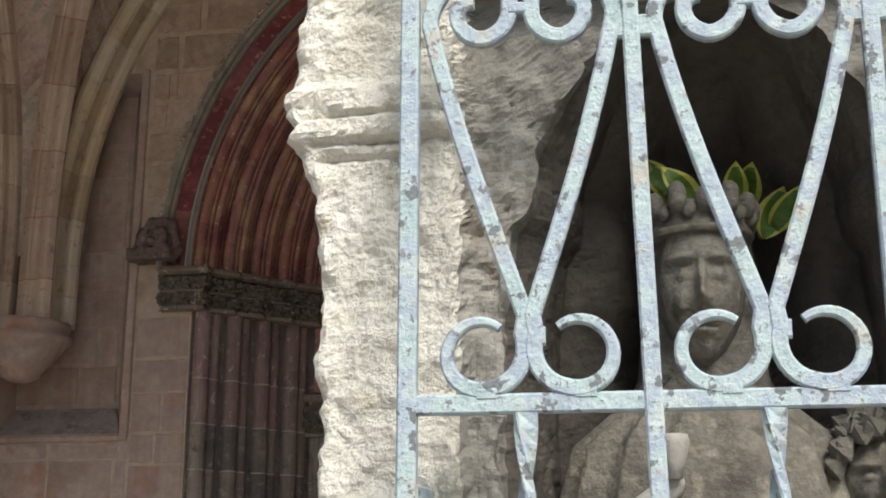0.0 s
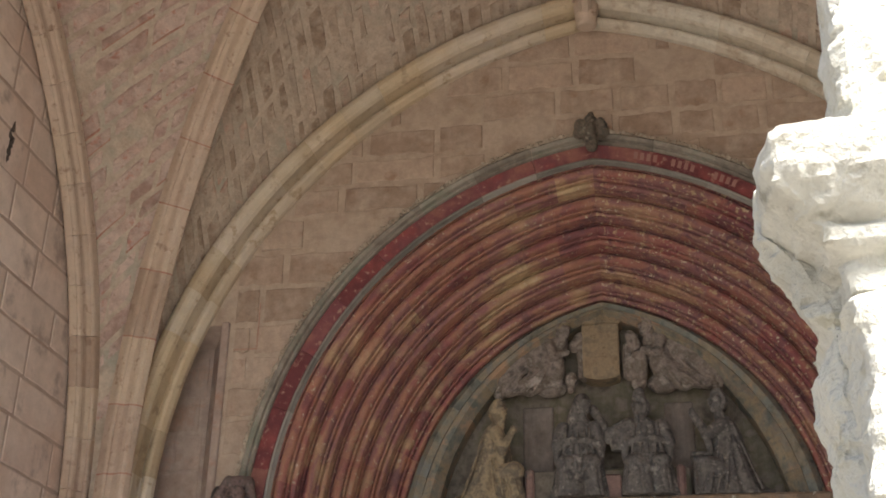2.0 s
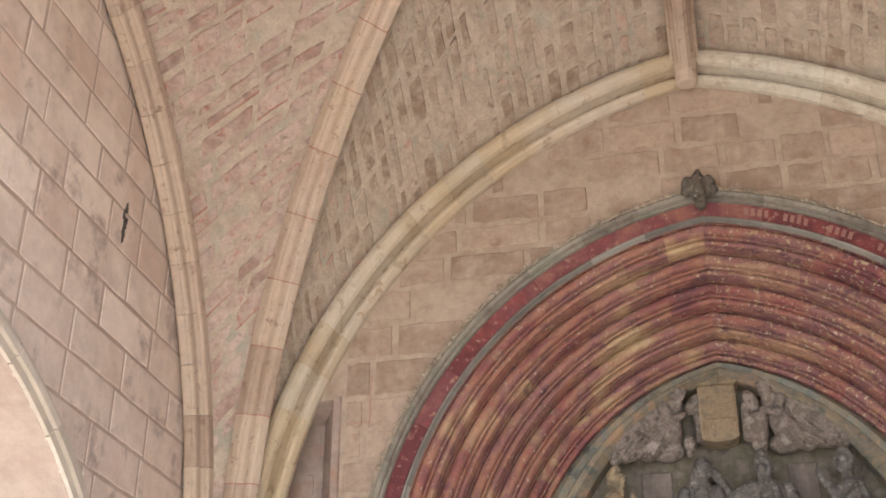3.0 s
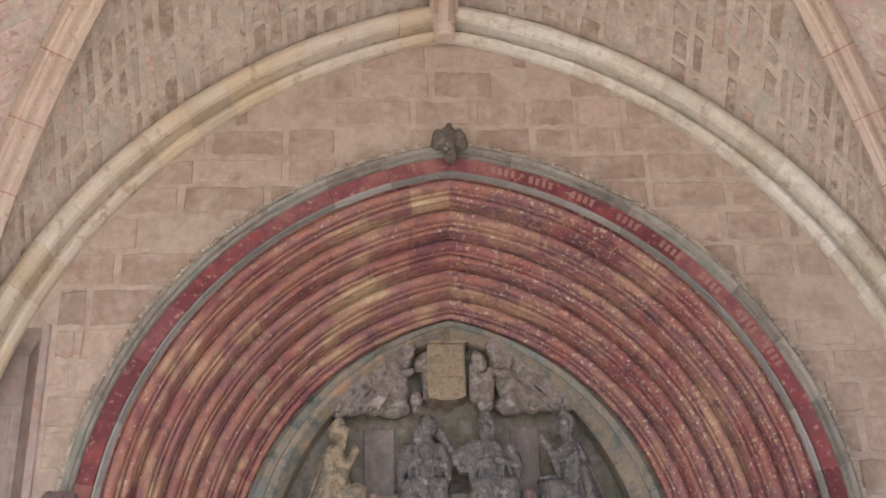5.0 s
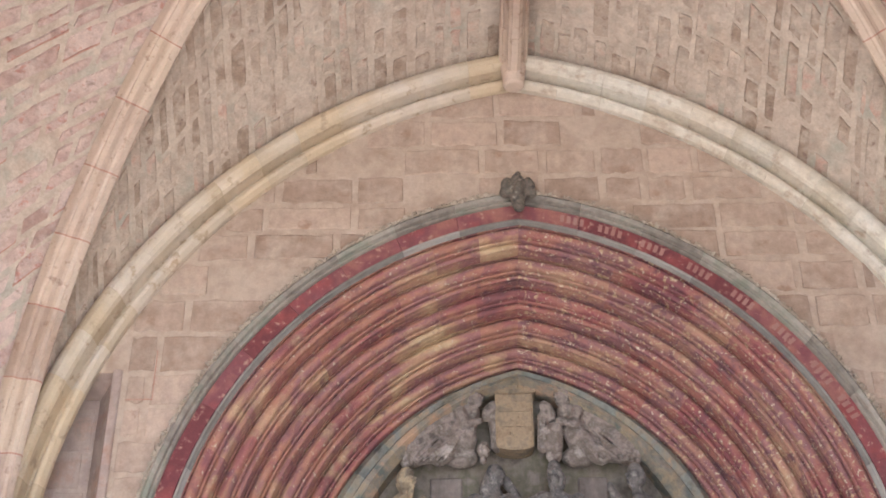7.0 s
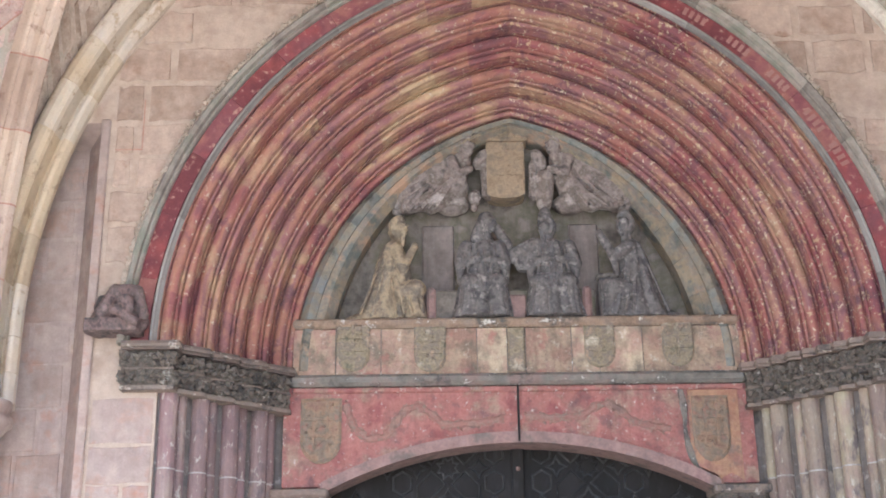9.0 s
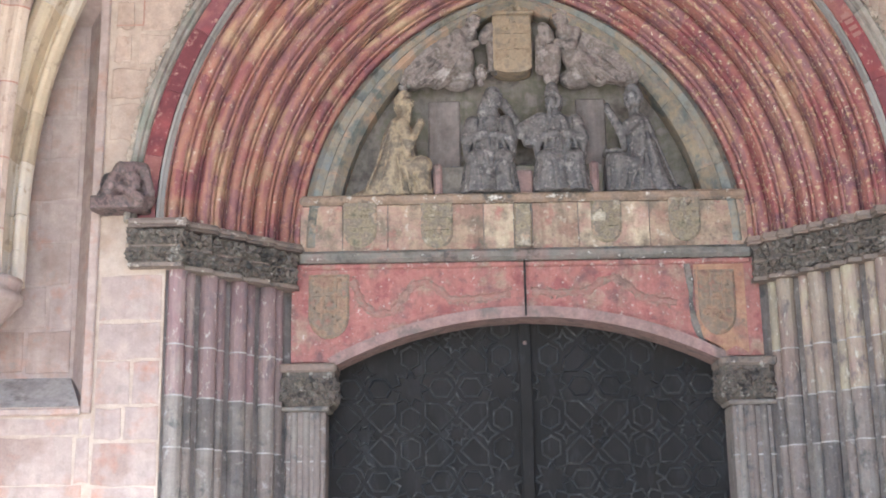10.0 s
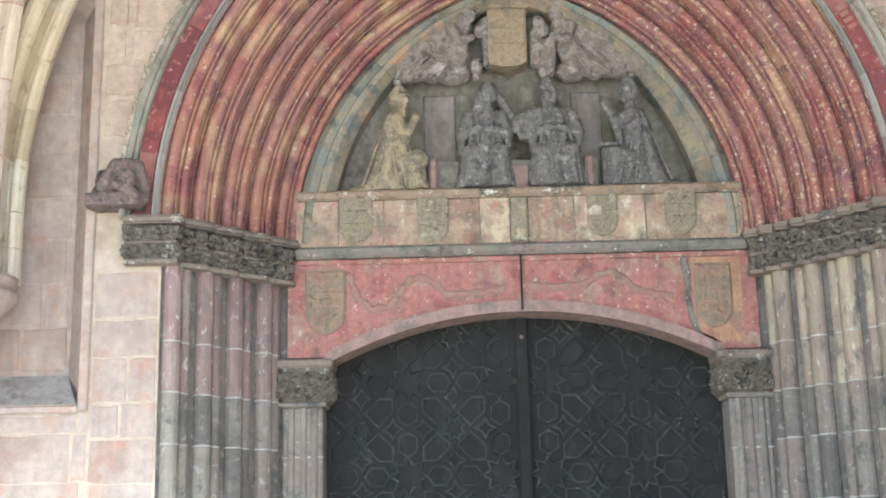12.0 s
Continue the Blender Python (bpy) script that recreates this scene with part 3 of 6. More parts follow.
bmesh.ops.bevel(sb, geom=list(sb.edges), offset=0.015, segments=1, affect="EDGES")
part("ridge_stop", sb, M_RIB, vault, "small rounded stone stop at the foot of the ridge rib")
# wall rib over the portal: a pale roll above a thin fillet
for side in (-1, 1):
    prof = [(RIB_R + 0.30, 0.002), (RIB_R, 0.002), (RIB_R, -0.05), (RIB_R + 0.012, -0.075)]
    prof += circle_bits(RIB_R + 0.045, -0.078, 0.030, 190, 350, 5)
    prof += [(RIB_R + 0.085, -0.065), (RIB_R + 0.095, -0.035), (RIB_R + 0.115, -0.035), (RIB_R + 0.122, -0.10)]
    prof += circle_bits(RIB_R + 0.195, -0.155, 0.078, 160, 375, 8)
    prof += [(RIB_R + 0.285, -0.11), (RIB_R + 0.31, -0.09)]
    vs, fs = [], []
    nst = 16
    for k in range(nst):
        t0, t1 = 0.0 + k / nst, (k + 1) / nst
        v, f = arch_stone(prof, t0 + 0.0002, t1 - (0.0002 if k < nst - 1 else 0), 4, side, RIB_C, RIB_Z)
        o = len(vs)
        vs.extend(v)
        fs.extend(tuple(q + o for q in face) for face in f)
    for z0, z1 in ((3.52, 3.77), (3.774, RIB_Z - 0.004)):
        v, f = sweep([[(side * (r - RIB_C), y, z) for r, y in prof] for z in (z0, z1)])
        o = len(vs)
        vs.extend(v)
        fs.extend(tuple(q + o for q in face) for face in f)
    add("wall_rib", vs, fs, M_RIBPALE if side < 0 else M_RIBWHITE, vault, "pale cream roll-moulded rib against the wall")

# ================= the portal =================
portal = empty("portal", "deep pointed church portal with red painted archivolts and carved tympanum", "portal")


def order_profile(r, y, k):
    """A wide roll, a quirk, a thin fillet and a smaller roll, a little different on each order."""
    big, small = (0.040, 0.024) if k % 2 == 0 else (0.045, 0.019)
    p = [(r, y + 0.01), (r - 0.010, y + 0.004), (r - 0.013, y + 0.030)]
    p += circle_bits(r - 0.016 - big, y + 0.036, big, 0, -185, 9)
    e = r - 0.016 - 2 * big
    p += [(e - 0.003, y + 0.056), (e - 0.007, y + 0.048), (e - 0.018, y + 0.054), (e - 0.021, y + 0.084)]
    p += circle_bits(e - 0.024 - small, y + 0.092, small, 0, -185, 7)
    p += [(r - 0.162, y + 0.120), (r - 0.170, y + 0.140), (r - 0.170, y + 0.29), (r, y + 0.29)]
    return p


ORDERS = [(3.005 - 0.171 * k, -0.02 + 0.185 * k) for k in range(5)]
for k, (r, y) in enumerate(ORDERS):
    arch = new("archivolt")
    arch.parent = portal
    tagged(arch, "moulded archivolt in worn red and orange paint")
    for side in (-1, 1):
        n = 11
        cuts = [0.0] + [(i + rng.uniform(-0.15, 0.15)) / n for i in range(1, n)] + [1.0]
        for i in range(n):
            v, f = arch_stone(order_profile(r, y, k), cuts[i] + 0.0002, cuts[i + 1] - (0.0002 if i < n - 1 else 0), 4, side)
            add("voussoir", v, f, M_ARCHFLAKED if side > 0 else M_ARCH, arch)


def ring(name, prof, material, label, n, seg):
    o = new(name)
    o.parent = portal
    tagged(o, label)
    for side in (-1, 1):
        for i in range(n):
            v, f = arch_stone(prof, i / n + 0.0003, (i + 1) / n - (0.0003 if i < n - 1 else 0), seg, side)
            add("voussoir", v, f, material, o)
    return o


ring("red_band", [(3.19, -0.012), (3.065, -0.012), (3.065, 0.2), (3.19, 0.2)], M_REDBAND, "flat red painted band with faded marks", 9, 5)
ring("grey_moulding", [(3.058, 0.1), (3.058, -0.015)] + circle_bits(3.043, -0.022, 0.013, 0, -180, 5) + [(3.028, -0.01), (3.008, 0.012), (3.008, 0.1)], M_GREYMOULD, "thin grey roll moulding", 9, 5)
ring("hood_mould", [(3.191, 0.1), (3.191, -0.04), (3.20, -0.055), (3.215, -0.05), (3.222, -0.085), (3.245, -0.105), (3.265, -0.09), (3.27, -0.05), (3.27, 0.1)], M_HOOD, "projecting greenish grey hood mould", 9, 5)
# tympanum ring and ground
RING_IN = (2.10, 0.66)  # radius and centre of the inner edge, which narrows downwards
ring_obj = new("tympanum_ring")
ring_obj.parent = portal
tagged(ring_obj, "ring of bluish grey and ochre stones round the tympanum")
for side in (-1, 1):
    for i in range(9):
        for w0, w1, y0, y1, m_ in ((0.0, 0.48, 0.84, 0.80, M_RING), (0.485, 1.0, 0.815, 0.90, M_RINGOCHRE)):
            loops = []
            for k in range(5):
                t = (i + 0.004 + 0.992 * k / 4) / 9 if i < 8 else (i + 0.004 + 0.996 * k / 4) / 9
                a, b = Vector(arch_point(2.148, t, side)), Vector(arch_point(RING_IN[0], t, side, RING_IN[1]))
                p, q = a.lerp(b, w0), a.lerp(b, w1)
                m = (p + q) / 2
                loops.append([(p.x, y0, p.y), (m.x, min(y0, y1) - 0.018, m.y), (q.x, y1, q.y), (q.x, 1.10, q.y), (p.x, 1.10, p.y)])
            v, f = sweep(loops)
            add("voussoir", v, f, m_, ring_obj)
TY = 1.08
vs = [(0, TY, 4.2)] + [(arch_point(2.1, t / 20, -1)[0], TY, arch_point(2.1, t / 20, -1)[1]) for t in range(21)] + [(arch_point(2.1, t / 20, 1)[0], TY, arch_point(2.1, t / 20, 1)[1]) for t in range(20, -1, -1)]
bk = [(x, 1.2, z) for x, y, z in vs[1:]]
nn_ = len(vs)
add("tympanum_ground", vs[1:] + bk, [tuple(range(nn_ - 1)), tuple(range(nn_ - 1, 2 * nn_ - 2))] + [(i, i + 1, nn_ + i, nn_ - 1 + i) for i in range(nn_ - 2)], M_TYMP, portal, "dark olive grey stone ground")

# frieze and lintel
fb = bmesh.new()
box(fb, (-1.70, 0.812, 3.93), (1.70, 1.2, 4.30))
frieze = part("frieze", fb, M_GREYLINE, portal, "frieze of panels in faded ochre and pink paint")
cuts = [-1.70, -1.375, -1.03, -0.66, -0.30, -0.07, 0.07, 0.42, 0.63, 0.96, 1.23, 1.70]
for a, b in zip(cuts, cuts[1:]):
    n = 5
    cols = [(a + 0.004 + (b - a - 0.008) * k / n, 3.935 + 0.004 * noise.noise((a * 7 + k, 2, 1)), 4.298) for k in range(n + 1)]
    loops = [[(x, 0.82, lo), (x, 0.803, lo), (x, 0.797, lo + 0.01), (x, 0.797, hi - 0.01), (x, 0.803, hi), (x, 0.82, hi)] for x, lo, hi in cols]
    v, f = sweep(loops)
    add("frieze_panel", v, f, M_FRIEZE, frieze)
fb = bmesh.new()
box(fb, (-1.705, 0.765, 4.30), (1.705, 1.2, 4.375), 0.02)
part("frieze_cornice", fb, M_FRIEZEMOULD, portal)
fb = bmesh.new()
box(fb, (-1.72, 0.75, 3.845), (1.72, 1.2, 3.935), 0.025)
part("string_course", fb, M_GREYLINE, portal, "dark grey moulded string course")
SEG_R = 3.14


def lintel_z(x, top=3.44):
    return top - SEG_R + math.sqrt(SEG_R ** 2 - x * x)


v, f = slab([(-1.76, 3.10, 3.846), (-1.50, 3.10, 3.846)] + [(x, lintel_z(x) + 0.0, 3.846) for x in [-1.48 + 2.96 * k / 48 for k in range(49)]] + [(1.50, 3.10, 3.846), (1.76, 3.10, 3.846)], 0.82, 1.06)
add("lintel", v, f, M_LINTEL, portal, "segmental red painted lintel with faded garlands")
v, f = slab([(x, lintel_z(x) - 0.03, lintel_z(x) + 0.055) for x in [-1.47 + 2.94 * k / 48 for k in range(49)]], 0.79, 1.1)
add("lintel_edge", v, f, M_LINTELEDGE, portal, "pinkish moulded edge of the lintel")

# jambs: splayed shafts under a stepped abacus with a carved capital band
STEP_X = [2.77, 2.38, 2.21, 2.04, 1.865, 1.685]
STEP_Y = [(-0.12, -0.12), (0.00, 0.13), (0.19, 0.32), (0.38, 0.51), (0.57, 0.72)]


def step_line(side, grow):
    """The stepped, splayed front of the capitals in plan, from the wall to the door; finer steps on the far side."""
    pts = [(STEP_X[0], 0.02), (STEP_X[0], STEP_Y[0][0] - grow), (STEP_X[1] - grow, STEP_Y[0][0] - grow)]
    for k in range(1, 5):
        xa, xb, ya, yb = STEP_X[k] - grow, STEP_X[k + 1] - grow, STEP_Y[k][0] - grow, STEP_Y[k][1] - grow
        if side > 0:
            xm, ym = (xa + xb) / 2, (ya + yb) / 2
            pts += [(xa, ya), (xm, ya + 0.035), (xm, ym + 0.03), (xb, ym + 0.065)]
        else:
            pts += [(xa, ya), (xb, yb)]
    return pts


def step_solid(side, grow, z0, z1):
    line_ = step_line(side, grow)
    q = line_ + [(1.685 - grow, 1.0), (2.2, 1.0), (2.5, 0.03)]
    return sweep([[(side * x, y, z) for x, y in q] for z in (z0, z1)])


for side in (-1, 1):
    # core behind the shafts
    core = [(side * 2.529, 0.02), (side * 1.81, 0.87), (side * 1.70, 0.93), (side * 1.70, 1.2), (side * 2.529, 1.2)]
    v, f = sweep([[(x, y, z) for x, y in core] for z in (0.0, 3.9)])
    add("jamb_core", v, f, M_SHAFT_LO, portal)
    jamb = new("jamb")
    jamb.parent = portal
    tagged(jamb, "splayed row of slender shafts, grey below and tinted above")
    for k in range(8):
        t = (k + 0.62) / 8.2
        big = k % 2 == 0
        rad = 0.066 if big else 0.050
        cx, cy = 2.53 - 0.73 * t, 0.87 * t
        cx += 0.018 * (-1 if big else 1)
        zs = [0.0, 0.55, 1.02, 1.5, 1.98, 2.42, 2.77, 3.12, 3.66]
        for i in range(len(zs) - 1):
            loops = []
            for zz in (zs[i] + 0.004, zs[i + 1] - 0.004):
                loops.append([(side * cx + rad * math.cos(2 * math.pi * a / 14), cy + rad * math.sin(2 * math.pi * a / 14), zz) for a in range(14)])
            v, f = sweep(loops)
            add("shaft_drum", v, f, M_SHAFT_LO if i < 6 else (M_SHAFT_MAUVE if side < 0 else M_SHAFT_HI), jamb, smooth=False)
            if i in (5, 4, 6, 3):
                loops = [[(side * cx + (rad + 0.0005) * math.cos(2 * math.pi * a / 14), cy + (rad + 0.0005) * math.sin(2 * math.pi * a / 14), zz + 0.004 * noise.noise((cx * 9 + a * 0.7, side * 3, zz * 5))) for a in range(14)] for zz in (zs[i + 1] - 0.006, zs[i + 1] + 0.006)]
                v, f = sweep(loops)
                add("lime_joint", v, f, M_WHITEJOINT, jamb)
    # abacus steps and capital
    cap = new("capital_band")
    cap.parent = portal
    tagged(cap, "dark weathered band of carved leaves under a stepped abacus")
    for z0, z1, e in ((3.955, 3.977, 0.010), (3.934, 3.954, 0.022), (3.914, 3.933, 0.010)):
        v, f = step_solid(side, e, z0, z1)
        add("abacus", v, f, M_ABACUS, cap)

# door surround
for side in (-1, 1):
    pb = bmesh.new()
    box(pb, (min(side * 1.50, side * 1.80), 0.84, 0.0), (max(side * 1.50, side * 1.80), 1.2, 2.74), 0.015)
    part("door_jamb", pb, M_SHAFT_LO, portal, "grey stone door jamb")
    pb = bmesh.new()
    box(pb, (min(side * 1.43, side * 1.82), 0.78, 2.76), (max(side * 1.43, side * 1.82), 1.2, 3.08), 0.04)
    part("door_capital", pb, M_DARKCARVE, portal, "carved grey capital carrying the lintel")

door = empty("door_1", "dark double door with raised star and hexagon panelling", "door", kind="structure")
for side in (-1, 1):
    db = bmesh.new()
    box(db, (min(side * 0.02, side * 1.55), 1.12, 0.0), (max(side * 0.02, side * 1.55), 1.18, 3.5))
    part("door_leaf", db, M_DOOR, door)
db = bmesh.new()
box(db, (-0.05, 1.07, 0.0), (0.05, 1.13, 3.5), 0.012)
part("cover_strip", db, M_DOOR, door)
bb = bmesh.new()
box(bb, (-4.6, 1.21, 0), (4.6, 1.4, 10.2))
tagged(part("wall_back", bb, M_LEFTSTONE, None), "plain masonry behind the portal", "wall", kind="structure")


# ---- carving helpers ----
def limb(bm, x1, z1, r1, x2, z2, r2, y, flutes=0, phase=0.0):
    """A tapered limb with round ends; flutes give it the folds of a robe, deeper towards its far end."""
    a, b = Vector((x1, y, z1)), Vector((x2, y, z2))
    d = b - a
    ln = max(d.length, 1e-4)
    rot = d.to_track_quat("Z", "Y").to_matrix()
    rings = []
    n = 96 if flutes else 14
    prof = [(-r1 * math.cos(math.radians(q)), r1 * math.sin(math.radians(q)), 0.0) for q in (20, 50, 90)]
    prof += [(ln * k / 6, r1 + (r2 - r1) * k / 6, k / 6) for k in range(1, 6)]
    prof += [(ln + r2 * math.cos(math.radians(q)), r2 * math.sin(math.radians(q)), 1.0) for q in (90, 50, 20)]
    for h, r, u in prof:
        ring_ = []
        for k in range(n):
            t = 2 * math.pi * k / n
            rr = r
            if flutes:
                w = t * flutes + phase + 0.9 * math.sin(2 * t + phase * 1.7) + 0.7 * u * math.sin(t + phase)
                rr = r * (1 + (0.05 + 0.08 * u) * (abs(math.sin(w / 2)) * 2 - 1.2))
            ring_.append(bm.verts.new(a + rot @ Vector((rr * math.cos(t), rr * math.sin(t), h))))
        rings.append(ring_)
    for i in range(len(rings) - 1):
        for k in range(n):
            bm.faces.new((rings[i][k], rings[i][(k + 1) % n], rings[i + 1][(k + 1) % n], rings[i + 1][k]))
    bm.faces.new(rings[0])
    bm.faces.new(rings[-1])


cloud = bpy.data.textures.new("chisel", "CLOUDS")
cloud.noise_scale = 0.09


def carved(name, limbs, material, label, category, voxel=0.006, strength=0.006, group="", extra=None, parent=None, folds=True):
    """A carved stone figure, one mesh: limbs fused together and roughened."""
    bm = bmesh.new()
    for x1, z1, r1, x2, z2, r2, y in limbs:
        robed = folds and r1 > 0.07 and math.hypot(x2 - x1, z2 - z1) > 0.09
        limb(bm, x1, z1, r1, x2, z2, r2, y, 10 if robed else 0, x1 * 17 + z1 * 5)
    if extra:
        extra(bm)
    ob = part(name, bm, material, parent)
    rm = ob.modifiers.new("fuse", "REMESH")
    rm.mode, rm.voxel_size, rm.use_smooth_shade = "VOXEL", voxel, True
    sm = ob.modifiers.new("soften", "SMOOTH")
    sm.factor, sm.iterations = 0.5, 1
    dp = ob.modifiers.new("chisel", "DISPLACE")
    dp.texture, dp.strength, dp.mid_level, dp.texture_coords = cloud, strength, 0.5, "GLOBAL"
    return tagged(ob, label, category, group)


def lump(vs, fs, p, r, rg, squash=1.0):
    """A small leafy knob, eight-sided and uneven."""
    o = len(vs)
    q = Euler((rg.uniform(0, 6), rg.uniform(0, 6), rg.uniform(0, 6))).to_matrix()
    for v in ((1, 0, 0), (-1, 0, 0), (0, 1, 0), (0, -1, 0), (0, 0, 1), (0, 0, -1)):
        w = q @ Vector(v) * r * rg.uniform(0.7, 1.25)
        vs.append((p[0] + w.x, p[1] + w.y, p[2] + w.z * squash))
    for f in ((0, 2, 4), (2, 1, 4), (1, 3, 4), (3, 0, 4), (2, 0, 5), (1, 2, 5), (3, 1, 5), (0, 3, 5)):
        fs.append(tuple(o + k for k in f))


# ---- sculpture of the portal ----
# carved beast: tapered limbs (x, z, radius at both ends, depth), in metres
CO = [(-2.787, 4.295, 0.079, -2.690, 4.313, 0.062, -0.16), (-2.893, 4.228, 0.088, -2.715, 4.183, 0.097, -0.12),
      (-2.934, 4.133, 0.070, -2.658, 4.106, 0.066, -0.10), (-2.817, 4.324, 0.044, -2.908, 4.164, 0.040, -0.20),
      (-2.660, 4.300, 0.040, -2.604, 4.137, 0.035, -0.20), (-2.795, 4.164, 0.035, -2.657, 4.081, 0.035, -0.26),
      (-2.717, 4.219, 0.053, -2.704, 4.187, 0.048, -0.27)]
FRIEZE_SHIELDS = [(-1.370, 3.964, -1.114, 4.349), (-0.778, 3.950, -0.535, 4.311), (0.517, 3.971, 0.749, 4.301), (1.109, 3.973, 1.348, 4.335)]
LINTEL_SHIELDS = [(-1.630, 3.270, -1.324, 3.762), (1.298, 3.252, 1.575, 3.751)]
ARMS = (-0.19, 5.395, 0.115, 5.885)
BENCH = (-0.639, 4.379, 0.637, 4.635)
GARLAND_A = [(-1.296, 3.719), (-1.238, 3.556), (-1.141, 3.459), (-1.001, 3.464), (-0.923, 3.570), (-0.840, 3.677), (-0.755, 3.697), (-0.670, 3.651), (-0.558, 3.553), (-0.311, 3.564), (-0.076, 3.602)]
GARLAND_B = [(0.052, 3.612), (0.264, 3.593), (0.477, 3.610), (0.565, 3.673), (0.673, 3.705), (0.756, 3.660), (0.857, 3.562), (1.003, 3.523), (1.170, 3.498)]
M_FIG = mat("grey_figure_stone", [(0.065, 0.061, 0.06), (0.165, 0.15, 0.14), (0.10, 0.092, 0.09), (0.20, 0.185, 0.172)], blotch=9, bump=0.5, contrast=0.34, spots=[((0.30, 0.275, 0.25), 18, 0.12, 0.16)], streak=0.4)
M_FIGTAN = mat("ochre_figure_stone", [(0.19, 0.15, 0.105), (0.36, 0.285, 0.185), (0.15, 0.125, 0.10), (0.33, 0.26, 0.17)], blotch=6, bump=0.5, contrast=0.36, streak=0.2)
M_FIGPINK = mat("pinkish_figure_stone", [(0.105, 0.088, 0.076), (0.27, 0.225, 0.20), (0.15, 0.122, 0.102), (0.36, 0.315, 0.285)], blotch=7, bump=0.4, contrast=0.36, streak=0.25)
M_TYMPPALE = mat("tympanum_pilaster_stone", [(0.14, 0.115, 0.10), (0.22, 0.185, 0.165), (0.17, 0.14, 0.12)], blotch=3.5, contrast=0.32, streak=0.35)
M_ARMS = mat("ochre_arms", [(0.24, 0.175, 0.115), (0.33, 0.25, 0.165), (0.19, 0.155, 0.115)], blotch=9, contrast=0.34, bump=0.5)
def limb3(bm, a, b, r1, r2, n=14):
    """A tapered round-ended limb between two points in space."""
    a, b = Vector(a), Vector(b)
    d = b - a
    ln = max(d.length, 1e-4)
    rot = d.to_track_quat("Z", "Y").to_matrix()
    prof = [(-r1 * math.cos(math.radians(q)), r1 * math.sin(math.radians(q))) for q in (15, 45, 75)]
    prof += [(ln * k / 3, r1 + (r2 - r1) * k / 3) for k in range(4)]
    prof += [(ln + r2 * math.cos(math.radians(q)), r2 * math.sin(math.radians(q))) for q in (75, 45, 15)]
    rings = [[bm.verts.new(a + rot @ Vector((r * math.cos(2 * math.pi * k / n), r * math.sin(2 * math.pi * k / n), h))) for k in range(n)] for h, r in prof]
    for i in range(len(rings) - 1):
        for k in range(n):
            bm.faces.new((rings[i][k], rings[i][(k + 1) % n], rings[i + 1][(k + 1) % n], rings[i + 1][k]))
    bm.faces.new(rings[0])
    bm.faces.new(rings[-1])


def blob(bm, c, rx, ry, rz, tilt=0.0):
    m = Matrix.Translation(c) @ Matrix.Rotation(tilt, 4, "Y") @ Matrix.Diagonal((rx, ry, rz, 1))
    rings = [[bm.verts.new(m @ Vector((math.sin(h) * math.cos(a), math.sin(h) * math.sin(a), math.cos(h)))) for a in [2 * math.pi * k / 14 for k in range(14)]] for h in [math.pi * (0.04 + 0.92 * i / 8) for i in range(9)]]
    for i in range(8):
        for k in range(14):
            bm.faces.new((rings[i][k], rings[i][(k + 1) % 14], rings[i + 1][(k + 1) % 14], rings[i + 1][k]))
    bm.faces.new(rings[0])
    bm.faces.new(rings[-1])


def robe(bm, sections, folds=11, depth=0.13, phase=0.0):
    """A draped body from sections (z, cx, cy, rx, ry), its pleats deepening towards the hem."""
    n = 110
    z_lo, z_hi = sections[0][0], sections[-1][0]
    fine = []
    for (za, *a), (zb, *b) in zip(sections, sections[1:]):
        for k in range(4):
            t = k / 4
            fine.append((za + (zb - za) * t, *[u + (v - u) * t for u, v in zip(a, b)]))
    fine.append(sections[-1])
    rings = []
    for z, cx, cy, rx, ry in fine:
        low = (z_hi - z) / (z_hi - z_lo)
        ring_ = []
        for k in range(n):
            a = 2 * math.pi * k / n
            w = a * folds + phase + 1.1 * math.sin(2 * a + phase) + 1.6 * low * math.sin(a + phase * 0.7)
            q = 1 + depth * (0.25 + 0.75 * low) * (abs(math.sin(w / 2)) * 1.7 - 0.9)
            ring_.append(bm.verts.new((cx + rx * q * math.cos(a), cy + ry * q * math.sin(a), z)))
        rings.append(ring_)
    for i in range(len(rings) - 1):
        for k in range(n):
            bm.faces.new((rings[i][k], rings[i][(k + 1) % n], rings[i + 1][(k + 1) % n], rings[i + 1][k]))
    bm.faces.new(rings[0])
    bm.faces.new(rings[-1])


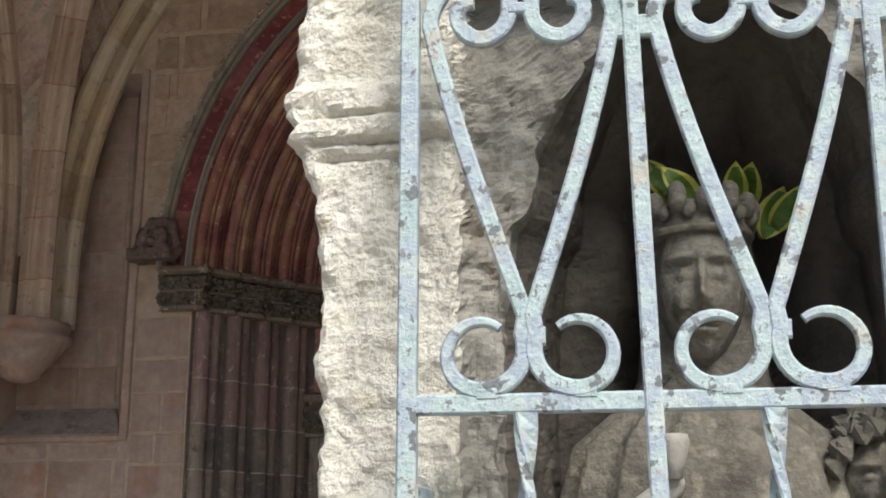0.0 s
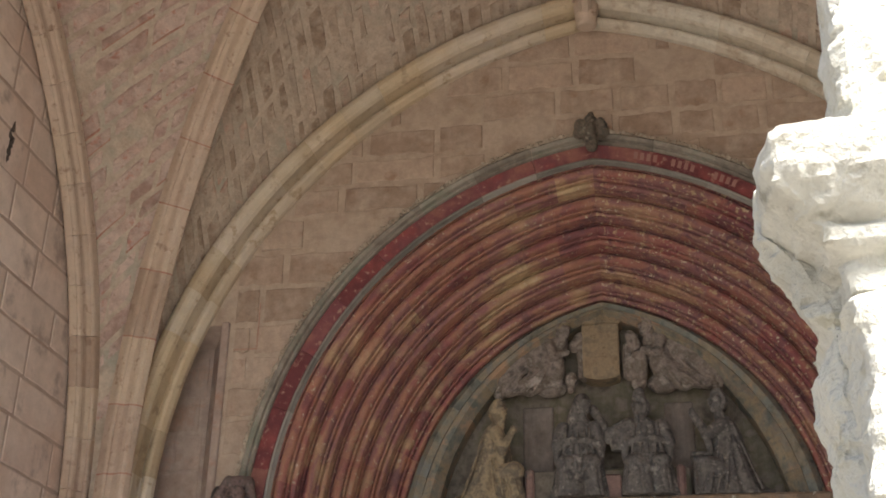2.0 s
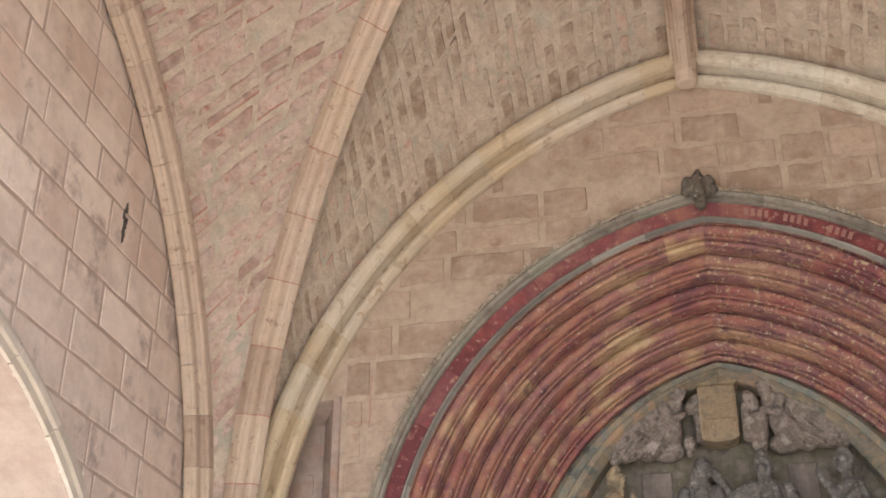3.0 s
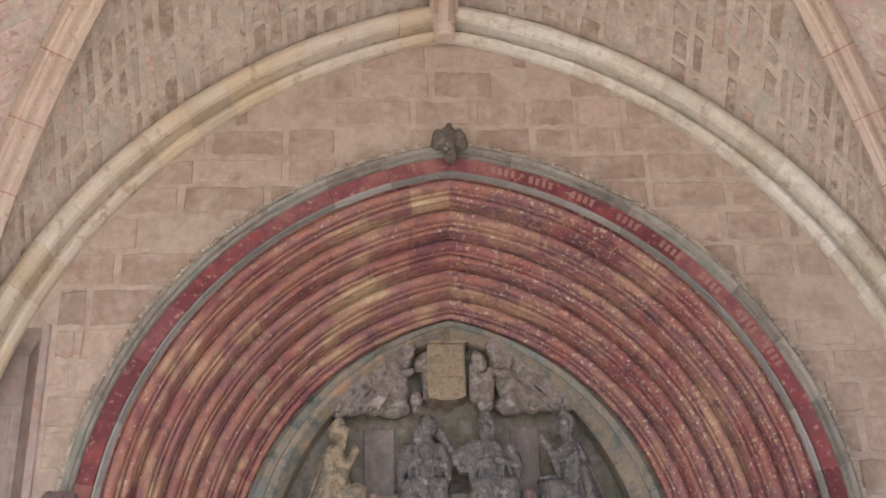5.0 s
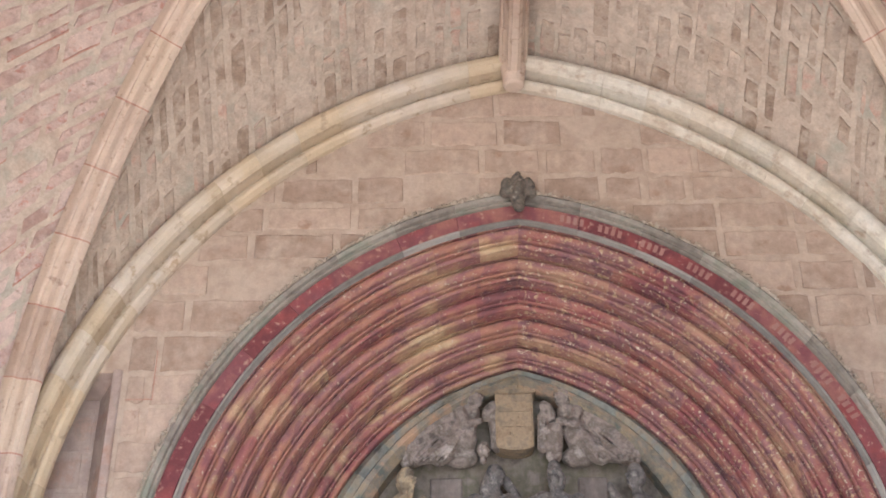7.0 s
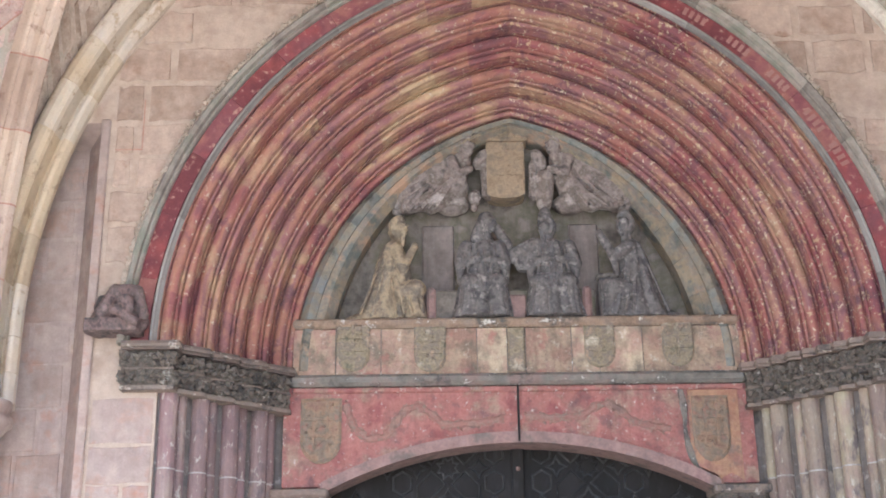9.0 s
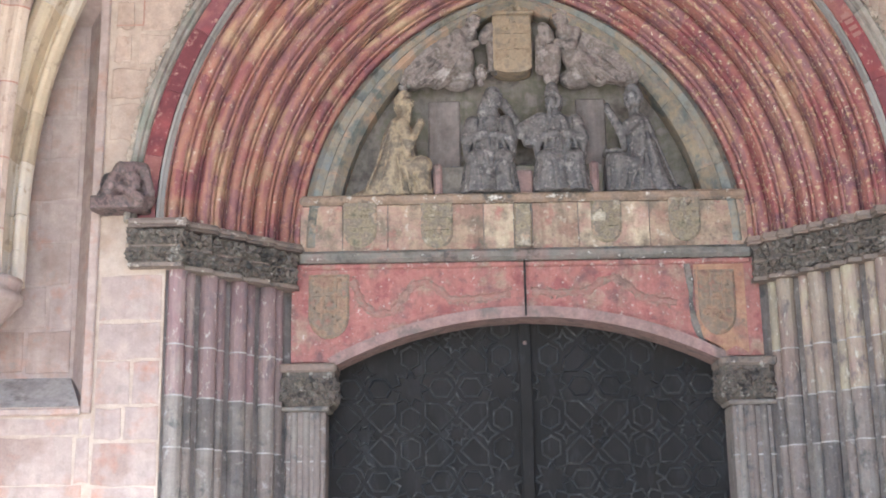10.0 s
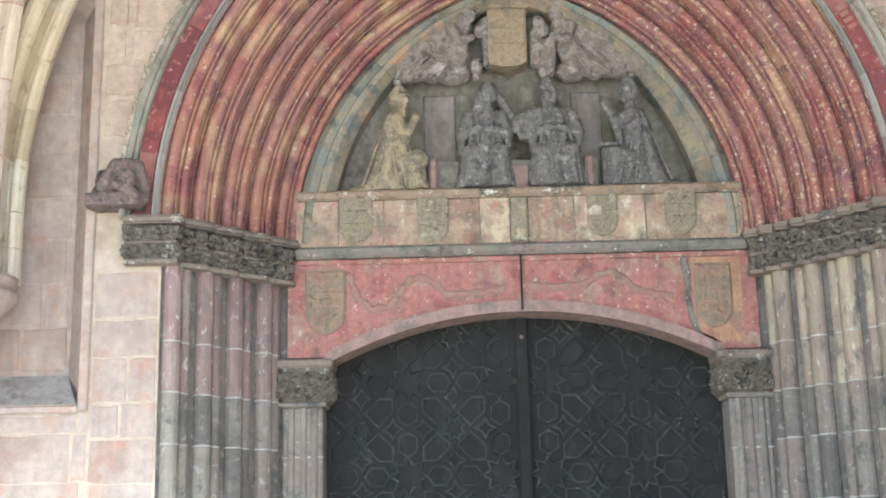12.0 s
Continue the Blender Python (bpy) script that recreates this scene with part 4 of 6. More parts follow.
def head(bm, x, y, z, r, way, beard=False, veil=False):
    """A small head turned towards way (-1 or 1) with brow, nose, hair and beard."""
    blob(bm, (x, y, z), r * 0.80, r * 0.92, r * 1.10)
    fx = x + way * r * 0.52
    limb3(bm, (fx, y - r * 0.62, z + r * 0.22), (fx + way * r * 0.22, y - r * 0.82, z - r * 0.22), r * 0.13, r * 0.19)
    limb3(bm, (x + way * r * 0.05, y - r * 0.86, z + r * 0.36), (x + way * r * 0.80, y - r * 0.36, z + r * 0.34), r * 0.15, r * 0.15)
    limb3(bm, (fx - way * r * 0.12, y - r * 0.60, z - r * 0.52), (fx + way * r * 0.08, y - r * 0.58, z - r * 0.52), r * 0.16, r * 0.15)
    limb3(bm, (fx - way * r * 0.1, y - r * 0.5, z - r * 0.85), (fx - way * r * 0.15, y - r * 0.5, z - r * (1.75 if beard else 0.95)), r * 0.30, r * (0.16 if beard else 0.24))
    limb3(bm, (x - way * r * 0.1, y, z - r * 0.7), (x - way * r * 0.2, y + r * 0.1, z - r * 1.6), r * 0.48, r * 0.55)
    if veil:
        limb3(bm, (x - way * r * 0.15, y + r * 0.1, z + r * 0.55), (x - way * r * 1.05, y + r * 0.1, z - r * 1.5), r * 0.85, r * 0.75)
    else:
        for k in range(13):
            a = -0.5 + 2.9 * k / 12
            for dy in (-0.75, -0.25, 0.3):
                blob(bm, (x - way * r * 0.85 * math.sin(a) * (1 if dy > -0.5 else 0.75), y + r * dy * 0.8, z + r * (1.0 * math.cos(a) + 0.10)), r * 0.24, r * 0.28, r * 0.24)


def ridges(bm, starts, ends, y0, y1, n, r):
    """Raised folds fanned between two lines in the picture of a robe."""
    for k in range(n):
        t = k / max(1, n - 1)
        a = (starts[0] + (starts[2] - starts[0]) * t, y0, starts[1] + (starts[3] - starts[1]) * t)
        b = (ends[0] + (ends[2] - ends[0]) * t, y1, ends[1] + (ends[3] - ends[1]) * t)
        m = ((a[0] + b[0]) / 2 + 0.02 * math.sin(3 * k), (y0 + y1) / 2 - 0.025, (a[2] + b[2]) / 2 - 0.02)
        limb3(bm, a, m, r * 0.8, r)
        limb3(bm, m, b, r, r * 1.15)


def kneeling(bm, x, way, z_head, arms_up):
    """A kneeling robed figure; way is the side it faces."""
    head(bm, x, 0.86, z_head, 0.083, way, beard=way > 0)
    bx = x - way * 0.055
    robe(bm, [(4.382, bx - way * 0.045, 0.93, 0.255, 0.15), (4.46, bx - way * 0.03, 0.93, 0.225, 0.15), (4.60, bx - way * 0.01, 0.93, 0.180, 0.14), (4.76, bx, 0.93, 0.145, 0.13), (4.90, bx, 0.92, 0.118, 0.115), (4.99, bx + way * 0.005, 0.91, 0.080, 0.09), (5.04, bx + way * 0.02, 0.90, 0.04, 0.05)], 10, 0.10, x * 5)
    limb3(bm, (bx - way * 0.12, 0.92, 4.45), (bx - way * 0.34, 0.93, 4.405), 0.075, 0.026)
    limb3(bm, (bx - way * 0.10, 0.85, 4.42), (bx - way * 0.30, 0.86, 4.395), 0.040, 0.018)
    limb3(bm, (x + way * 0.02, 0.84, 4.58), (x + way * 0.135, 0.81, 4.615), 0.095, 0.080)
    robe(bm, [(4.382, x + way * 0.135, 0.83, 0.075, 0.07), (4.50, x + way * 0.13, 0.82, 0.066, 0.065), (4.64, x + way * 0.12, 0.82, 0.060, 0.06)], 6, 0.16, 1.0)
    hx, hz = (x + way * 0.195, 5.03) if arms_up else (x + way * 0.115, 4.935)
    elbow = (x + way * (0.10 if arms_up else 0.03), 0.80, 4.86 if arms_up else 4.785)
    limb3(bm, (bx + way * 0.03, 0.83, 4.955), elbow, 0.056, 0.048)
    limb3(bm, elbow, (hx, 0.80, hz), 0.042, 0.030)
    blob(bm, (hx + way * 0.01, 0.795, hz + 0.02), 0.030, 0.028, 0.042)
    limb3(bm, (elbow[0], 0.81, elbow[2] - 0.01), (elbow[0] - way * 0.02, 0.82, elbow[2] - 0.14), 0.040, 0.022)
    ridges(bm, (bx - way * 0.05, 4.97, bx + way * 0.05, 4.93), (bx - way * 0.24, 4.42, x + way * 0.06, 4.40), 0.835, 0.80, 5, 0.010)
    ridges(bm, (x - way * 0.06, 4.70, x + way * 0.10, 4.64), (x - way * 0.02, 4.41, x + way * 0.17, 4.40), 0.79, 0.765, 4, 0.011)


def seated(bm, x, way, z_head, veil):
    """A seated robed figure with pleated lap and skirt."""
    hx = x + way * 0.02
    head(bm, hx, 0.855, z_head, 0.076, way, beard=not veil, veil=veil)
    bx = hx - way * 0.045
    robe(bm, [(4.62, bx, 0.93, 0.165, 0.14), (4.80, bx, 0.93, 0.160, 0.135), (4.93, bx, 0.92, 0.145, 0.12), (5.00, bx + way * 0.01, 0.91, 0.105, 0.10), (5.06, hx, 0.90, 0.04, 0.05)], 9, 0.08, x * 7)
    robe(bm, [(4.382, bx - way * 0.01, 0.88, 0.225, 0.17), (4.50, bx, 0.88, 0.205, 0.16), (4.62, bx, 0.88, 0.190, 0.15), (4.72, bx, 0.90, 0.165, 0.13), (4.76, bx, 0.92, 0.10, 0.08)], 13, 0.15, x * 3)
    for q in (-1, 1):
        kx = bx + q * 0.105
        blob(bm, (kx, 0.785, 4.655), 0.085, 0.075, 0.065)
        robe(bm, [(4.382, kx + q * 0.015, 0.79, 0.082, 0.07), (4.52, kx + q * 0.005, 0.785, 0.072, 0.066), (4.66, kx, 0.785, 0.066, 0.062)], 7, 0.17, q + x)
        # sleeves and hands
        sx_ = bx + q * 0.125
        limb3(bm, (sx_, 0.87, 4.965), (sx_ + q * 0.045, 0.83, 4.815), 0.064, 0.056)
        limb3(bm, (sx_ + q * 0.045, 0.83, 4.815), (bx + q * 0.035, 0.775, 4.845), 0.046, 0.030)
        limb3(bm, (sx_ + q * 0.05, 0.83, 4.80), (sx_ + q * 0.055, 0.83, 4.66), 0.042, 0.020)
    ridges(bm, (bx - 0.09, 4.98, bx + 0.09, 4.98), (bx - 0.12, 4.73, bx + 0.12, 4.73), 0.815, 0.79, 5, 0.011)
    ridges(bm, (bx - 0.10, 4.72, bx + 0.10, 4.72), (bx - 0.02, 4.56, bx + 0.02, 4.56), 0.775, 0.735, 4, 0.012)


def mother(bm):
    seated(bm, -0.215, 1, 5.165, True)
    limb3(bm, (-0.12, 0.90, 5.14), (-0.04, 0.875, 5.00), 0.040, 0.036)
    limb3(bm, (-0.04, 0.875, 5.00), (-0.012, 0.86, 4.89), 0.034, 0.026)


def king(bm):
    seated(bm, 0.285, -1, 5.115, False)
    limb3(bm, (0.262, 0.875, 5.20), (0.262, 0.88, 5.255), 0.062, 0.050)
    limb3(bm, (0.17, 0.86, 4.965), (0.03, 0.84, 4.905), 0.080, 0.058)
    limb3(bm, (0.03, 0.84, 4.90), (-0.005, 0.825, 4.845), 0.042, 0.028)
    robe(bm, [(4.76, 0.075, 0.84, 0.045, 0.05), (4.84, 0.08, 0.84, 0.072, 0.06), (4.93, 0.09, 0.845, 0.085, 0.07)], 6, 0.15, 2.0)


def angel(bm, way):
    """A kneeling angel beside the arms: small wing by the shield, robe swept out behind."""
    q = -way  # its robe trails to this side
    head(bm, q * 0.345, 0.86, 5.825, 0.070, way)
    blob(bm, (q * 0.235, 0.90, 5.735), 0.055, 0.03, 0.10, way * 0.45)
    limb3(bm, (q * 0.20, 0.95, 5.70), (q * 0.185, 0.96, 5.44), 0.050, 0.042)
    limb3(bm, (q * 0.40, 0.94, 5.74), (q * 0.47, 0.95, 5.55), 0.090, 0.115)
    limb3(bm, (q * 0.47, 0.87, 5.72), (q * 0.43, 0.83, 5.59), 0.050, 0.042)
    limb3(bm, (q * 0.43, 0.83, 5.59), (q * 0.32, 0.85, 5.63), 0.038, 0.028)
    limb3(bm, (q * 0.50, 0.97, 5.66), (q * 0.86, 0.99, 5.43), 0.100, 0.135)
    limb3(bm, (q * 0.48, 0.93, 5.50), (q * 0.64, 0.92, 5.36), 0.110, 0.085)
    limb3(bm, (q * 0.64, 0.90, 5.38), (q * 0.82, 0.92, 5.34), 0.080, 0.055)
    blob(bm, (q * 0.47, 0.99, 5.37), 0.14, 0.09, 0.085)
    ridges(bm, (q * 0.50, 5.74, q * 0.56, 5.58), (q * 0.97, 5.50, q * 0.80, 5.31), 0.875, 0.865, 8, 0.014)
    ridges(bm, (q * 0.44, 5.56, q * 0.52, 5.50), (q * 0.60, 5.30, q * 0.76, 5.30), 0.845, 0.835, 4, 0.012)
    # feathers of the hanging wing
    ridges(bm, (q * 0.155, 5.70, q * 0.235, 5.70), (q * 0.15, 5.42, q * 0.225, 5.42), 0.91, 0.915, 4, 0.010)
    rg_ = random.Random(8 + way)
    # curled drapery at the end of the robe and small heads beneath
    for k in range(34):
        t = rg_.random()
        blob(bm, (q * (0.955 - 0.06 * t + rg_.uniform(-0.045, 0.045)), 0.90 + rg_.uniform(-0.03, 0.03), 5.62 - 0.33 * t + rg_.uniform(-0.02, 0.02)), rg_.uniform(0.016, 0.032), 0.03, rg_.uniform(0.016, 0.036))
    limb3(bm, (q * 0.92, 0.97, 5.58), (q * 0.90, 0.97, 5.33), 0.07, 0.06)
    if way > 0:
        head(bm, -0.285, 0.87, 5.385, 0.052, 1)
        head(bm, -0.405, 0.88, 5.545, 0.055, -1)
        limb3(bm, (-0.405, 0.92, 5.50), (-0.42, 0.94, 5.40), 0.070, 0.060)
    else:
        limb3(bm, (0.28, 0.90, 5.56), (0.27, 0.93, 5.36), 0.075, 0.065)


def statue_of(name, build, material, label):
    return carved(name, [], material, label, "statue", voxel=0.0065, strength=0.009, group="tympanum figures", extra=build)


statue_of("kneeling_statue", lambda bm: kneeling(bm, -0.895, 1, 5.12, False), M_FIGTAN, "kneeling bearded stone figure in a worn ochre robe on the frieze")
statue_of("seated_statue", mother, M_FIG, "seated veiled dark grey stone figure on the tympanum bench")
statue_of("seated_statue", king, M_FIG, "seated bearded grey stone figure with pale flaked cloak")
statue_of("kneeling_statue", lambda bm: kneeling(bm, 0.885, -1, 5.14, True), M_FIG, "kneeling grey stone figure with raised praying arms")
statue_of("angel_statue", lambda bm: angel(bm, 1), M_FIGPINK, "stone angel with spread robe beside the coat of arms")
statue_of("angel_statue", lambda bm: angel(bm, -1), M_FIGPINK, "stone angel leaning towards the coat of arms")
# pilasters behind the kneeling figures
for x0, x1 in ((-0.72, -0.46), (0.46, 0.70)):
    cb = bmesh.new()
    box(cb, (x0, 1.058, 4.376), (x1, 1.085, 5.23), 0.012)
    part("tympanum_pilaster", cb, M_TYMPPALE, portal, "plain pinkish grey pilaster")
for xx in (-0.645, 0.565):
    pb = bmesh.new()
    box(pb, (xx - 0.035, 0.84, 4.375), (xx + 0.035, 0.91, 4.64), 0.02)
    tagged(part("bench_post", pb, M_LINTELEDGE, None), "small worn reddish post at the end of the bench", "post")
pb = bmesh.new()
box(pb, (0.665, 0.84, 4.375), (0.80, 0.96, 4.70), 0.015)
box(pb, (0.645, 0.82, 4.70), (0.82, 0.98, 4.735), 0.012)
tagged(part("prayer_desk", pb, M_FIG, None), "small grey stone prayer desk before a kneeling figure", "desk")
carved("corbel_beast", CO, M_CORBEL, "dark crouching stone beast under the hood mould", "sculpture", voxel=0.012, strength=0.025, folds=False,
       extra=lambda bm: box(bm, (-3.02, -0.22, 4.03), (-2.64, 0.03, 4.12)))
carved("finial", [(-0.10, 7.17, 0.05, -0.05, 7.24, 0.055, -0.13), (0.10, 7.17, 0.05, 0.05, 7.24, 0.055, -0.13), (0.0, 7.19, 0.075, 0.0, 7.27, 0.06, -0.14), (-0.085, 7.25, 0.038, -0.095, 7.22, 0.04, -0.17),
                  (0.085, 7.25, 0.038, 0.095, 7.22, 0.04, -0.17), (0.0, 7.14, 0.065, 0.005, 7.04, 0.045, -0.13), (0.0, 7.30, 0.035, 0.0, 7.34, 0.026, -0.14), (0.0, 7.18, 0.04, 0.0, 7.15, 0.04, -0.20)],
       M_DARKCARVE, "small weathered leaf finial over the arch", "finial", strength=0.025, voxel=0.009, folds=False)
bench = bmesh.new()
box(bench, (BENCH[0], 0.90, 4.37), (BENCH[2], 1.085, BENCH[3]), 0.015)
tagged(part("bench", bench, M_TYMP, None), "low carved stone bench under seated figures", "bench")
bp_ = bmesh.new()
box(bp_, (-0.09, 0.86, 4.37), (0.09, 0.898, 4.58), 0.012)
tagged(part("pedestal", bp_, M_LINTELEDGE, None), "small reddish stone pedestal before the bench", "pedestal")


def shield(name, rect, y, material, parent, label, cells=2, back=0.01, low=0.35):
    """A heater shield in relief with raised bars."""
    x0, z0, x1, z1 = rect
    cx, hw = (x0 + x1) / 2, (x1 - x0) / 2
    edge = [(x0, z1), (x1, z1), (x1, z0 + (z1 - z0) * low)]
    edge += [(cx + hw * math.cos(math.radians(a)), z0 + (z1 - z0) * low - (z1 - z0) * low * math.sin(math.radians(a))) for a in range(20, 180, 20)] + [(x0, z0 + (z1 - z0) * low)]
    mid = ((x0 + x1) / 2, (z0 + z1) / 2)
    loops = [[(x, y + back, z) for x, z in edge], [(x, y - 0.016, z) for x, z in edge], [(mid[0] + (x - mid[0]) * 0.88, y - 0.026, mid[1] + (z - mid[1]) * 0.9) for x, z in edge]]
    v, f = sweep(loops)
    ob = add(name, v, f, material, parent, label)
    bm = bmesh.new()
    for k in range(1, cells + 1):
        xx = x0 + (x1 - x0) * k / (cells + 1)
        box(bm, (xx - 0.012, y - 0.04, z0 + (z1 - z0) * 0.22), (xx + 0.008, y - 0.024, z1 - 0.03))
    for k in (0.42, 0.68):
        zz = z0 + (z1 - z0) * k
        box(bm, (x0 + 0.03, y - 0.0385, zz - 0.012), (x1 - 0.03, y - 0.0235, zz + 0.012))
    rg = random.Random(int(abs(cx) * 100))
    vs, fs = [], []
    for _ in range(26):
        lump(vs, fs, (rg.uniform(x0 + 0.04, x1 - 0.04), y - 0.024, rg.uniform(z0 + (z1 - z0) * 0.25, z1 - 0.04)), rg.uniform(0.008, 0.02), rg)
    o = [bm.verts.new(p) for p in vs]
    for q in fs:
        bm.faces.new([o[i] for i in q])
    part("charge", bm, material, ob)
    return ob


shield("heraldic_shield", ARMS, 0.90, M_ARMS, portal, "ochre carved coat of arms", 1, 0.18, 0.1)
cb = bmesh.new()
box(cb, (ARMS[0] - 0.03, 0.87, ARMS[3] + 0.008), (ARMS[2] + 0.03, 1.085, ARMS[3] + 0.040), 0.012)
for k in range(7):
    xx = ARMS[0] - 0.015 + 0.056 * k
    limb(cb, xx, ARMS[3] + 0.045, 0.034, xx + 0.010 * (k - 3), ARMS[3] + 0.095 + 0.012 * (k % 2), 0.024, 0.91)
    limb(cb, xx, ARMS[3] + 0.05, 0.03, xx + 0.010 * (k - 3), ARMS[3] + 0.09, 0.024, 0.96)
part("arms_crown", cb, M_ARMS, portal)
for r_ in FRIEZE_SHIELDS:
    shield("frieze_shield", r_, 0.80, M_SHIELD, portal, "small faded painted shield", 1)
for r_ in LINTEL_SHIELDS:
    shield("lintel_shield", r_, 0.82, M_SHIELDRED, portal, "large worn shield with ochre bars", 2)
cb = bmesh.new()
box(cb, (-0.065, 0.775, 3.95), (0.065, 0.81, 4.295), 0.012)
part("frieze_block", cb, M_SHIELD, portal)
M_GARLAND = mat("garland_paint", [(0.21, 0.135, 0.11), (0.30, 0.19, 0.15), (0.29, 0.145, 0.12), (0.25, 0.19, 0.145)], blotch=9, bump=0.6, contrast=0.3)


def garland(points):
    vs, fs = [], []
    rg = random.Random(9)
    core = []
    for (x0, z0), (x1, z1) in zip(points, points[1:]):
        n = max(2, int(math.hypot(x1 - x0, z1 - z0) / 0.03))
        for k in range(n):
            t = k / n
            x, z = x0 + (x1 - x0) * t, z0 + (z1 - z0) * t
            core.append((x, z))
            for side in (-1, 1):
                lump(vs, fs, (x + rg.uniform(-0.012, 0.012), 0.836, z + side * rg.uniform(0.008, 0.036)), rg.uniform(0.020, 0.034), rg)
    loops = []
    for k, (x, z) in enumerate(core):
        (xa, za), (xb, zb) = core[max(k - 1, 0)], core[min(k + 1, len(core) - 1)]
        d = Vector((xb - xa, zb - za)).normalized()
        r = 0.046 + 0.014 * math.sin(k * 1.9)
        loops.append([(x - d.y * r * math.cos(q), 0.842 - 0.032 * math.sin(q), z + d.x * r * math.cos(q)) for q in [2 * math.pi * a / 10 for a in range(10)]])
    v, f = sweep(loops)
    o = len(vs)
    vs.extend(v)
    fs.extend(tuple(i + o for i in q) for q in f)
    return vs, fs


for g in (GARLAND_A, GARLAND_B):
    v, f = garland(g)
    tagged(add("garland", v, f, M_GARLAND, portal, "low relief garland in faded tan paint"), kind="stuff")
strip = []
for k in range(13):
    t = k / 12
    x, z = 1.225 + 0.02 * math.sin(5 * t) + 0.30 * max(0.0, t - 0.45) ** 1.3, 3.80 - 0.66 * t
    w = 0.022 + 0.008 * math.sin(11 * t)
    strip.append([(x - w, 0.822, z), (x - w * 0.7, 0.806, z), (x + w * 0.7, 0.804, z), (x + w, 0.822, z)])
v, f = sweep(strip)
add("plaster_repair", v, f, M_GREYLINE, portal, "grey plaster repair running down the lintel")
v, f = slab([(1.275 + 0.375 * k / 8, 3.14 + 0.03 * math.sin(k * 1.3) + 0.10 * max(0, 1 - k / 2), 3.795) for k in range(9)], 0.812, 0.83)
add("ochre_patch", v, f, M_OCHREPATCH, portal, "ochre painted ground round a shield")
v, f = slab([(x, lintel_z(x) + 0.056, lintel_z(x) + 0.075) for x in [-1.46 + 2.92 * k / 48 for k in range(49)]], 0.812, 0.9)
add("lintel_fillet", v, f, M_LINTEL, portal)
cb = bmesh.new()
box(cb, (-1.70, 0.795, 3.80), (1.70, 0.9, 3.843), 0.01)
part("lintel_fillet", cb, M_LINTEL, portal)
cb = bmesh.new()
box(cb, (-0.008, 0.786, 3.42), (0.008, 0.80, 3.84))
part("lintel_joint", cb, M_DOOR, portal)

# hood crest of small leaves
vs, fs = [], []
rg = random.Random(3)
for side in (-1, 1):
    for k in range(300):
        t = 0.06 + 0.93 * k / 300
        x, z = arch_point(3.275 + rg.uniform(-0.010, 0.018), t, side)
        lump(vs, fs, (x, -0.075 + rg.uniform(-0.02, 0.02), z), rg.uniform(0.016, 0.032), rg)
crest = add("hood_crest", vs, fs, M_CREST, portal, "running crest of small carved leaves")
tagged(crest, kind="stuff")
# faded marks on the red band, unreadable
M_MARK = mat("faded_mark", [(0.30, 0.14, 0.12), (0.36, 0.20, 0.17)])
for t in (0.30, 0.37, 0.46, 0.55, 0.64, 0.73, 0.81, 0.88):
    vs, fs = [], []
    for k in range(4):
        tt = t + 0.012 * k
        v, f = arch_stone([(3.165, -0.016), (3.10, -0.016), (3.10, -0.0125), (3.165, -0.0125)], tt, tt + 0.007, 1, 1)
        o = len(vs)
        vs.extend(v)
        fs.extend(tuple(q + o for q in face) for face in f)
    add("faded_mark", vs, fs, M_MARK, portal)

